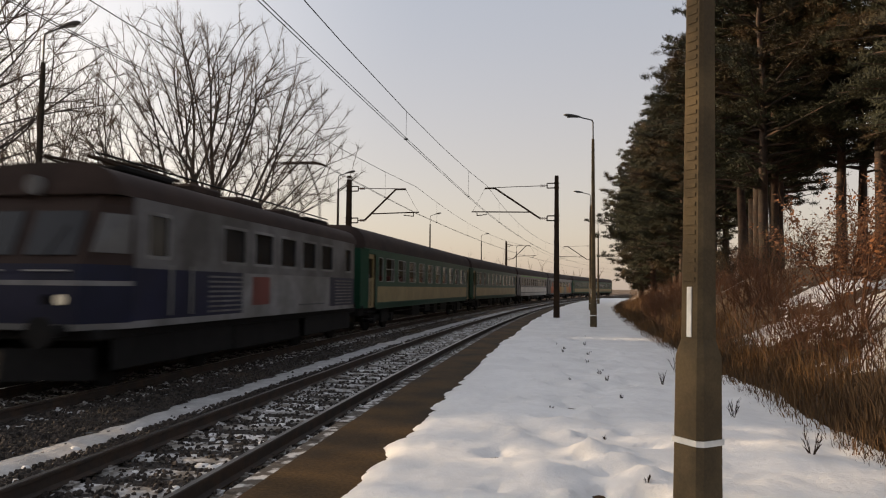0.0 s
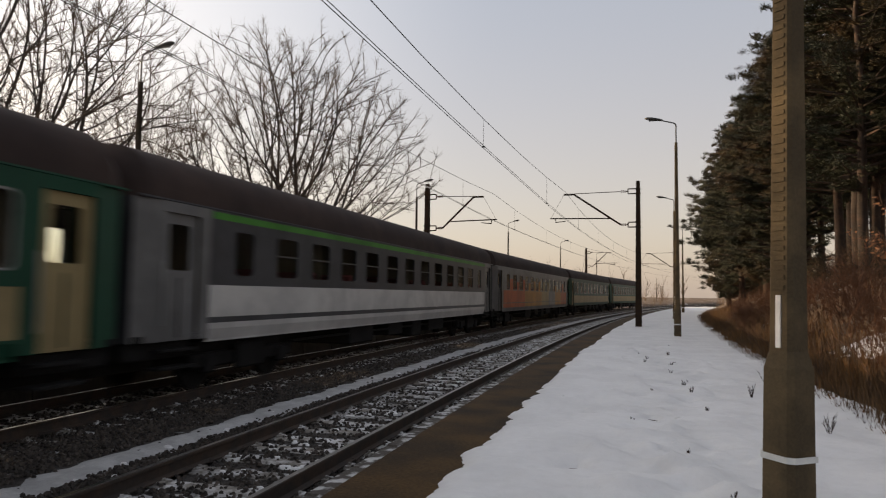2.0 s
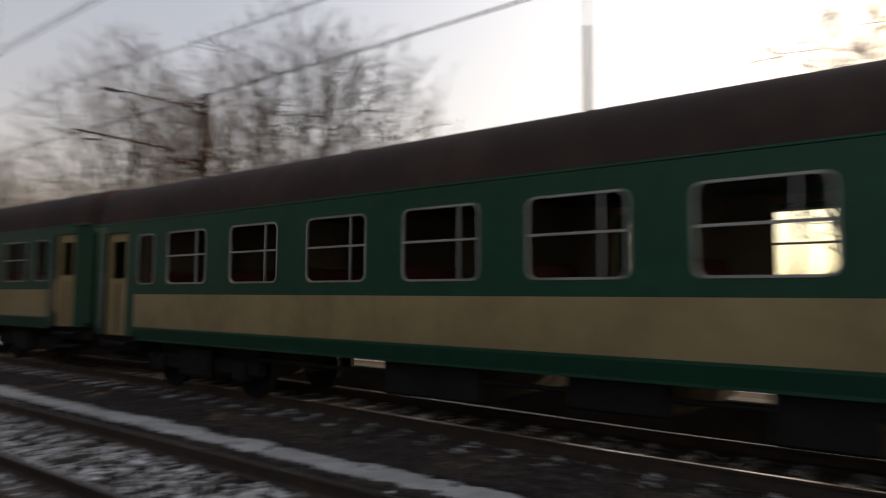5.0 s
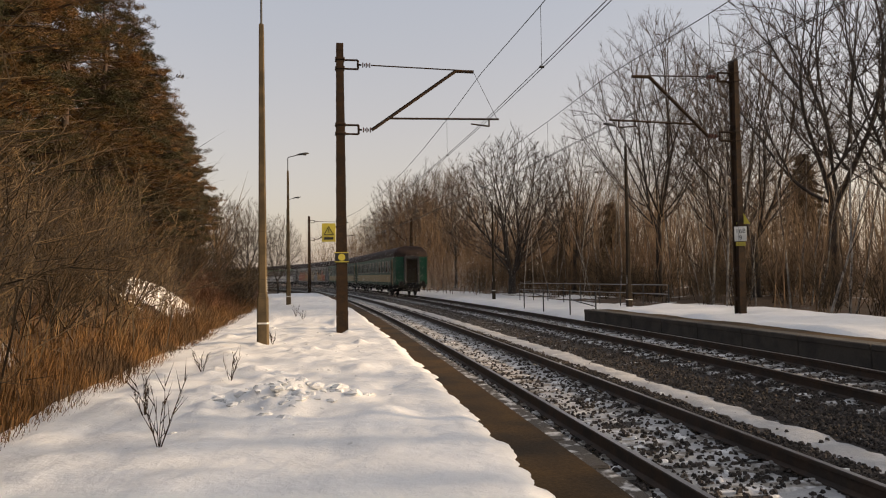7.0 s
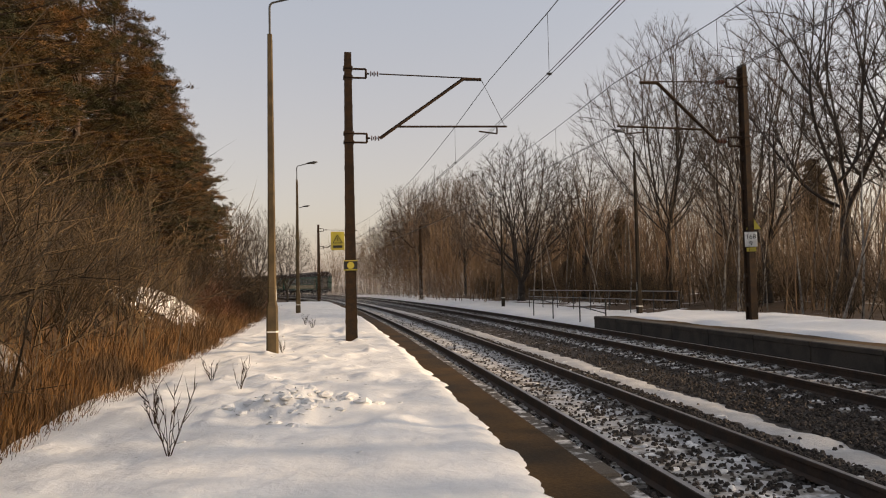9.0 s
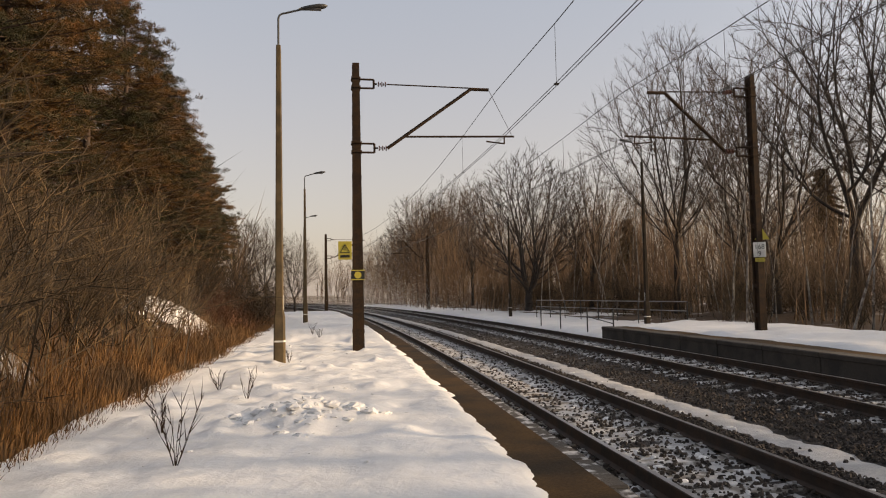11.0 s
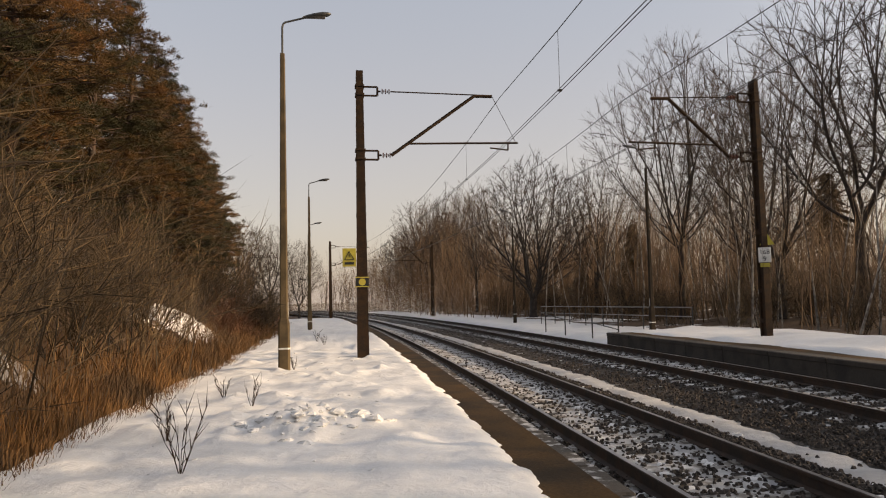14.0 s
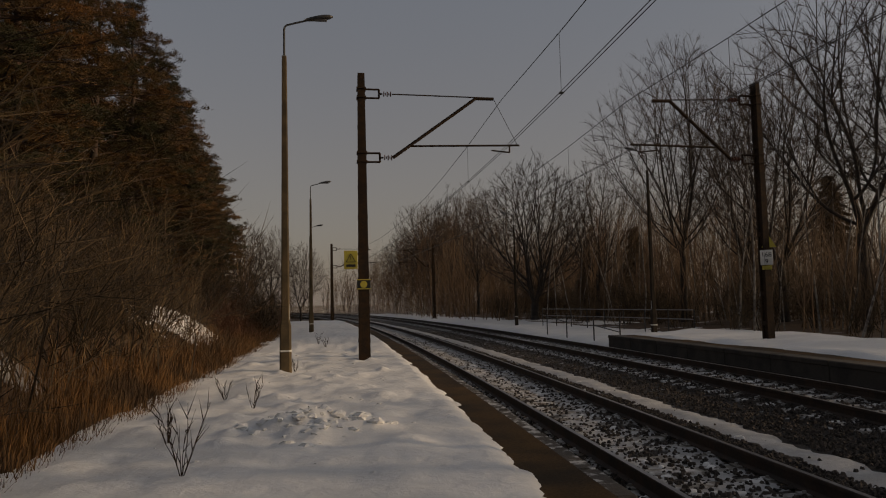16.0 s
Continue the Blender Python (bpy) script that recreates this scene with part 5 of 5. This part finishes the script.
def build_trees():
    rng = random.Random(21)
    kinds = [bare_tree(1, 16.4, 7.4, 1.4, 1.9, 3000, 0.0135, 0.42), bare_tree(2, 16.2, 7.4, 2.4, 2.6, 2900, 0.0125, 0.42), bare_tree(3, 18.5, 5.6, 4.0, 4.6, 2200, 0.009, 0.5), bare_tree(4, 16, 5.6, 3.4, 3.4, 2200, 0.009, 0.5), bare_tree(7, 19, 7.0, 5.0, 5.6, 1300, 0.012, 0.38)]
    spots = [(0, 27.3, 44, 1.1, 0.0), (1, 48.5, 36, 1.15, 0.5), (1, 70.0, 31, 1.0, 1.0), (0, 92.5, 32, 0.95, 2.5), (4, 141.3, 40, 1.0, 3.0), (3, 136.0, 40, 1.1, 3.0), (2, 153.5, 47, 1.0, 4.0), (0, 165.0, 60, 0.85, 1.2),
             (3, 146.5, 44, 1.0, 2.2), (2, 38.5, 48, 0.85, 0.3), (3, 57.0, 52, 0.9, 0.8), (3, 160.0, 62, 0.85, 5.0), (2, 149.0, 52, 0.9, 0.6),
             (3, 186.3, 64, 0.5, 1.0), (3, 184.0, 84, 0.6, 3.0), (0, 188.4, 60, 0.42, 2.0),
             (2, 169.6, 84, 0.85, 0.4), (3, 170.6, 92, 0.95, 2.1), (2, 171.5, 97, 0.95, 1.7), (0, 172.2, 106, 0.85, 0.9), (3, 173.3, 102, 1.0, 4.4), (2, 174.0, 112, 1.0, 2.9), (3, 175.1, 118, 0.9, 5.1), (2, 172.5, 105, 0.8, 1.3), (3, 174.5, 125, 0.9, 0.2), (0, 176.3, 150, 0.9, 3.3)]
    used = set()
    for k, az, dist, size, turn in spots:
        u, y = polar(az, dist, (-0.4, -0.5) if az > 100 else (0, 0))
        stand(kinds[k], u, y, turn, size, copy=k in used)
        used.add(k)
    pines = [pine_tree(31, 13, 0.27, 3.5, 1.1, 1.25), pine_tree(32, 14, 0.22, 3.6, 1.1, 1.25), pine_tree(33, 12, 0.3, 3.3, 1.1, 1.25), pine_tree(34, 13, 0.06, 3.4, 1.5, 1.4), pine_tree(36, 13, 0.06, 3.4, 1.6, 1.05, NEEDLES), pine_tree(35, 13, 0.2, 3.5, 1.4, 1.0, NEEDLES)]
    first = [True] * 6
    plan = []
    for i in range(14):
        plan.append((rng.choice((0, 1, 2)), rng.uniform(7.4, 14.5), 20 + i * 1.1 + rng.uniform(-1, 1), rng.uniform(1.05, 1.25)))
    for i in range(5):
        plan.append((rng.choice((0, 1)), rng.uniform(9.0, 14.0), 37 + i * 3.5, rng.uniform(1.1, 1.25)))
    for i in range(13):
        plan.append((3, 5.6 + rng.uniform(-0.5, 2.2), 43 + i * 3.2, rng.uniform(1.15, 1.3)))
    for i in range(18):
        plan.append((rng.choice((4, 5, 5)), rng.uniform(8.9, 13.2), -13 - i * 2.9 + rng.uniform(-1, 1), rng.uniform(0.98, 1.15) * (1 - 0.011 * i)))
    for i in range(14):
        plan.append((4, 8.2 + rng.uniform(-0.3, 1.2), -18 - i * 3.2, rng.uniform(0.88, 1.04) * (1 - 0.012 * i)))
    for k, u, y, size in plan:
        stand(pines[k], u, y, rng.uniform(0, 6.28), size, copy=not first[k])
        first[k] = False
    spr = [spruce_tree(51, 9), spruce_tree(52, 7)]
    for i, (az, dist, size) in enumerate(((143.2, 60, 1.2), (148.5, 58, 0.8), (157, 62, 0.85), (161, 66, 0.8))):
        u, y = polar(az, dist, (-0.4, -0.5))
        stand(spr[i % 2], u, y, i, size, copy=i > 1)
    shr = [shrub(61, 2.6), shrub(62, 3.2, 16), shrub(63, 2.2, 18)]
    low = [shrub(64, 1.5, 22, (5, 4), RUSSET), shrub(65, 1.2, 24, (5, 4), RUSSET)]
    for i in range(46):
        stand(low[i % 2], 3.9 + abs(rng.gauss(0, 2.2)), 7 + 40 * rng.random() ** 1.3, rng.uniform(0, 6.28), rng.uniform(0.6, 1.2), copy=i > 1)
    for i in range(44):
        stand((low + shr)[i % 5], rng.uniform(3.4, 9.5), rng.uniform(-62, -27.5), rng.uniform(0, 6.28), rng.uniform(0.7, 1.25), copy=True)
    n = 0
    for i in range(150):
        s = rng.random()
        if s < 0.33:
            u, y = 3.8 + abs(rng.gauss(0, 2.0)), -4 - 17 * rng.random() ** 1.2
        elif s < 0.55:
            u, y = rng.uniform(6.5, 9.5), rng.uniform(12, 60)
        else:
            u, y = rng.uniform(-30, -18), rng.uniform(-75, -15)
        stand(shr[n % 3], u, y, rng.uniform(0, 6.28), rng.uniform(0.8, 1.3) * (0.6 if y > 0 else 1.0), copy=n > 2)
        n += 1


def build_thicket():
    """Young woods behind the opposite platform."""
    rng = random.Random(71)
    s = Shape()
    for i in range(2200):
        y = rng.uniform(-150, -12) if rng.random() < 0.82 else rng.uniform(-12, 150)
        u = rng.uniform(-60, -20) if y > -60 else rng.uniform(-55, -13)
        h = rng.uniform(4.0, 8.5) * (1.25 if u < -35 else 1.0) * (1.6 if y < -48 else 1.0)
        if y > -12:
            h *= 0.45
        p = at(u, y, -0.2)
        grow(s, rng, p, (rng.gauss(0, 0.1), rng.gauss(0, 0.1), 1), h * 0.72, 0.018 + 0.0035 * h, 2, (8, 5), 0.5, 0.6, 0.42, sides=3)
    for i in range(520):
        y = rng.uniform(75, 190)
        u = rng.uniform(-30, -14) if rng.random() < 0.5 else rng.uniform(4, 22)
        h = rng.uniform(2.5, 6.5)
        grow(s, rng, at(u, y, bank(u, y) - 0.2), (rng.gauss(0, 0.1), rng.gauss(0, 0.1), 1), h * 0.72, 0.03, 2, (9, 5), 0.5, 0.6, 0.42, sides=3)
    for i in range(170):
        y = rng.uniform(-125, -48)
        u = rng.uniform(5.5, 20)
        h = rng.uniform(3.5, 7.5)
        grow(s, rng, at(u, y, bank(u, y) - 0.2), (rng.gauss(0, 0.1), rng.gauss(0, 0.1), 1), h * 0.72, 0.03, 2, (9, 5), 0.55, 0.5, 0.42, sides=3)
    for i in range(130):
        y = -14 - 100 * rng.random() ** 1.2
        u = rng.uniform(-36, -19) if y > -60 else rng.uniform(-30, -14)
        for _ in range(9):
            a, e = rng.uniform(0, 6.283), rng.uniform(0.05, 0.8)
            grow(s, rng, at(u + rng.gauss(0, 0.4), y + rng.gauss(0, 0.4), -0.3), (math.cos(a) * math.sin(e), math.sin(a) * math.sin(e), math.cos(e)), rng.uniform(1.8, 3.6), 0.02, 2, (6, 5), 0.6, -0.2, 0.55, sides=3, wob=0.3)
    solid("young_woods", s, [HAZE_TWIG, HAZE_TWIG], "dense brown thicket of young leafless trees", "thicket", "stuff")
    young = []
    for k in range(4):
        t = thing("young_birch", "slender young birch with a pale leaning stem", "tree", "young birches")
        b = Shape()
        grow(b, rng, (0, 0, 0), (rng.gauss(0, 0.12), rng.gauss(0, 0.12), 1), rng.uniform(6, 9), 0.05, 2, (7, 4), 0.45, 0.9, 0.3, sides=5)
        part("stem", b, [BIRCH, TWIG], t)
        young.append(t)
    for i in range(84):
        stand(young[i % 4], rng.uniform(-30, -17.5), rng.uniform(-60, -14), rng.uniform(0, 6.28), rng.uniform(0.7, 1.1), z=-0.2, copy=i > 3)
    # far woods that close the view
    f = Shape()
    for i in range(850):
        a = rng.uniform(0, 6.283)
        d = rng.uniform(170, 330)
        x, y = math.cos(a) * d, math.sin(a) * d
        if abs(x - shift(y) + 6) < 22:
            continue
        grow(f, rng, (x, y, -0.5), (0, 0, 1), rng.uniform(5, 9), 0.22, 2, (7, 5), 0.55, 0.7, 0.45, sides=3)
    solid("far_woods", f, [TWIG, TWIG], "distant belt of bare winter woods", "woods", "stuff")


def build_grass():
    rng = random.Random(81)
    s = Shape()
    for i in range(64000):
        y = rng.uniform(-45, -3) if rng.random() < 0.5 else 3.5 + 60 * rng.random() ** 1.5
        u = 2.5 + abs(rng.gauss(0, 0.95 if y < 0 else 1.25)) + 0.25 * noise.noise((y * 0.4, 5.0, 0))
        tall = min(1.0, (u - 2.5) / 0.9)
        h = rng.uniform(0.22, 0.7) * (0.35 + 0.65 * tall)
        p = at(u, y, bank(u, y) - 0.05)
        a = rng.uniform(0, 6.283)
        lean = Vector((rng.gauss(0, 0.22) - 0.08, rng.gauss(0, 0.22), 0)) * h
        o = Vector((math.cos(a), math.sin(a), 0)) * rng.uniform(0.004, 0.009)
        mid = p + lean * 0.35 + Vector((0, 0, h * 0.6))
        tip = p + lean + Vector((0, 0, h))
        s.add([p - o, p + o, mid + o * 0.8, mid - o * 0.8, tip], [(0, 1, 2, 3), (3, 2, 4)])
    solid("dry_grass", s, STRAW, "tall rusty dry grass along the platform's back edge", "grass", "stuff")
    # dead weeds standing in the snow
    w = [(1.13, -7.5, 0.75), (1.05, -11.7, 0.5), (0.87, -18.0, 0.4), (1.7, -9.3, 0.5), (1.6, -12.5, 0.4), (0.3, -27.0, 0.5), (0.6, -29.0, 0.5), (-0.2, 9.5, 0.08), (0.35, 7.6, 0.09), (1.6, 12.0, 0.25), (2.0, 9.0, 0.3), (0.1, 12.2, 0.1), (0.5, 15.0, 0.12), (0.0, 17.5, 0.14), (0.6, 20.0, 0.15), (2.1, 13.8, 0.35), (2.2, 7.0, 0.3)]
    w += [(rng.gauss(0.4, 0.6), rng.uniform(5.5, 24), rng.uniform(0.07, 0.16)) for _ in range(14)]
    for i, (u, y, h) in enumerate(w):
        t = thing("dead_weed", "dry dead weed stalks standing in the snow", "weed", "dead weeds")
        t.matrix_basis = Matrix.Translation(at(u, y, -0.02 + snow_height(u, y)))
        q = Shape()
        for k in range(7):
            a = rng.uniform(0, 6.283)
            grow(q, rng, (0, 0, 0), (math.cos(a) * 0.35, math.sin(a) * 0.35, 1), h * rng.uniform(0.6, 1.0), 0.005, 1, (4,), 0.45, 0.6, 0.35, sides=4)
        tagged(part("stem", q, [MAST_STEEL, MAST_STEEL], t), kind="stuff")



def build_bank_snow():
    """Snow left lying on the bank in torn patches."""
    rng = random.Random(91)
    for u, y, a, w in ((5.1, -26.0, 1.15, 3.4), (5.8, -22.5, 0.5, 1.2), (5.4, 11.5, 1.1, 1.3), (6.2, 14.5, 1.2, 1.6), (4.9, 17.0, 0.8, 1.2), (7.0, 11.8, 1.0, 1.0), (6.6, 19.0, 0.9, 1.6), (5.6, 9.0, 0.7, 0.8), (7.6, 16.5, 0.8, 1.2)):
        s = Shape()
        n = 26
        for j in range(n + 1):
            for i in range(n + 1):
                p, q = (2 * i / n - 1), (2 * j / n - 1)
                uu, yy = u + a * p * 1.3, y + w * q * 1.3
                r = math.hypot(p, q) * 1.3 + 0.55 * noise.noise((uu * 1.6, yy * 1.3, 5.0)) + 0.4 * noise.noise((uu * 5, yy * 4, 6.0))
                s.v.append(tuple(at(uu, yy, bank(uu, yy) + 0.07 * (1 - min(2.2, r * r)))))
        for j in range(n):
            for i in range(n):
                k = j * (n + 1) + i
                s.f.append((k, k + 1, k + n + 2, k + n + 1)), s.m.append(0)
        tagged(new("snow_patch", mesh_of("snow_patch", s, SNOW, True)), "torn patch of snow lying on the grassy bank", "snow", "snow patches")


def leafy_shrub(u, y, seed, height):
    rng = random.Random(seed)
    t = thing("leafy_shrub", "young oak still holding its russet dead leaves", "shrub", "leafy shrubs")
    s, f = Shape(), Shape()
    for i in range(9):
        a, e = rng.uniform(0, 6.283), rng.uniform(0.05, 0.6)
        grow(s, rng, (0, 0, -0.1), (math.cos(a) * math.sin(e), math.sin(a) * math.sin(e), math.cos(e)), height * rng.uniform(0.6, 0.9), 0.02, 2, (6, 5), 0.6, 0.1, 0.5, sides=4, wob=0.2)
    tips = [Vector(p) for p in s.v[::3] if p[2] > 0.25 * height]
    for _ in range(2200):
        p = rng.choice(tips) + Vector((rng.gauss(0, 0.08), rng.gauss(0, 0.08), rng.gauss(0, 0.06)))
        d = Vector((rng.gauss(0, 1), rng.gauss(0, 1), rng.gauss(-0.5, 0.6))).normalized() * rng.uniform(0.05, 0.1)
        o = d.orthogonal().normalized() * rng.uniform(0.02, 0.035)
        f.add([p, p + d * 0.5 + o, p + d, p + d * 0.5 - o], [(0, 1, 2, 3)])
    part("twig_crown", s, [RUSSET, RUSSET], t)
    part("foliage", f, DEADLEAF, t, "curled russet leaves")
    stand(t, u, y, 0, 1, copy=False)


def build_powder():
    """Fine snow that the train whirls up and leaves hanging over the line."""
    rng = random.Random(101)
    s = Shape()
    for _ in range(85000):
        y = -46 - 110 * rng.random() ** 0.8
        u = rng.gauss(-9.5, 4.5)
        z = -0.2 + min(7.0, rng.expovariate(1 / 1.9))
        p = at(u, y, z)
        d = Vector((rng.gauss(0, 1), rng.gauss(0, 1), rng.gauss(0, 1))).normalized() * rng.uniform(0.02, 0.045)
        o = d.orthogonal().normalized() * rng.uniform(0.015, 0.03)
        s.add([p - o, p + o, p + d], [(0, 1, 2)])
    return tagged(new("powder_snow", mesh_of("powder_snow", s, SNOW)), "thin haze of powder snow whirled up over the tracks", "snow", "", "stuff")


# ---- build ----
build_ground()
build_platform()
build_mast(-0.89, -20.7, 1, 8.3), build_mast(-0.68, 38.3, 1), build_mast(-0.5, 93, 1), build_mast(-1.4, -72, 1), build_mast(-0.6, -128, 1)
build_mast(-12.7, -19.85, -1, 7.8, 0.2, 3.3, 0.11), build_mast(-11.85, 36.8, -1, 7.45, reach=3.2), build_mast(-11.8, 92, -1, reach=3.2), build_mast(-12.2, -74, -1, reach=3.2)
build_wires(TRACK_A - 0.68, "messenger and contact wires over the platform track"), build_wires(TRACK_B - 0.2, "messenger and contact wires over the far track")
_lamp = build_lamp()
_lamp.matrix_basis = Matrix.Translation(at(0.83, 5.3)) @ Matrix.Rotation(radians(0.9), 4, "Y") @ Matrix.Rotation(radians(38), 4, "Z")
for _u, _y, _t in ((1.12, 28.9, 0), (1.05, 52, 0), (1.05, 75, 0), (1.08, -17.8, 0), (1.1, -41.5, 0), (1.0, -64, 0)):
    copy_thing(_lamp, Matrix.Translation(at(_u, _y)) @ Matrix.Rotation(radians(heading(_y) + _t), 4, "Z"))
_far = build_lamp(DARK_CONCRETE)
for _i, _y in enumerate((-48.8, -28.2, -6.5, 15.0, 36.6, 58, 80, 102)):
    _m = Matrix.Translation(at(-12.4 if _y > -20 else -13.1, _y)) @ Matrix.Rotation(radians(heading(_y) + 180), 4, "Z") @ Matrix.Diagonal((0.8, 0.8, 0.895, 1))
    if _i:
        copy_thing(_far, _m @ Matrix.Diagonal((1.25, 1.25, 1 / 0.895, 1)))
    else:
        _far.matrix_basis = _m
build_signs()
build_fence()
CARS = build_train()
POWDER = build_powder()
build_trees()
build_bank_snow()
for _u, _y, _h in ((5.3, 13.6, 2.9), (6.3, 12.2, 2.6), (6.0, 16.5, 2.2)):
    leafy_shrub(_u, _y, int(_y * 10), _h)
build_thicket()
build_grass()
build_track(TRACK_A, "ballasted single track on concrete sleepers beside the platform")
build_track(TRACK_B, "ballasted single track on concrete sleepers by the opposite platform")
build_stones()


def motions():
    """The train runs towards -y at a steady speed on the far track."""
    speed, joint, length = 32.6, 24.6, 24.6
    for i, car in enumerate(CARS):
        ahead = -7.65 if i == 0 else length * (i - 0.5)
        rows = []
        for k in range(65):
            t = k * 0.25
            y = joint + ahead - speed * t
            rows.append((t, Matrix.Translation(at(TRACK_B, y, RAIL_Z + lift(TRACK_B, y))) @ Matrix.Rotation(radians(heading(y) + (180 if i == 0 else 0)), 4, "Z")))
        walk(car, rows)
    walk(POWDER, [(t, pose(0.0, -2.2 * max(0.0, t - 5.0), -0.02 * max(0.0, t - 5.0))) for t in (0.0, 5.0, 9.0, 12.5, 16.0)])


motions()
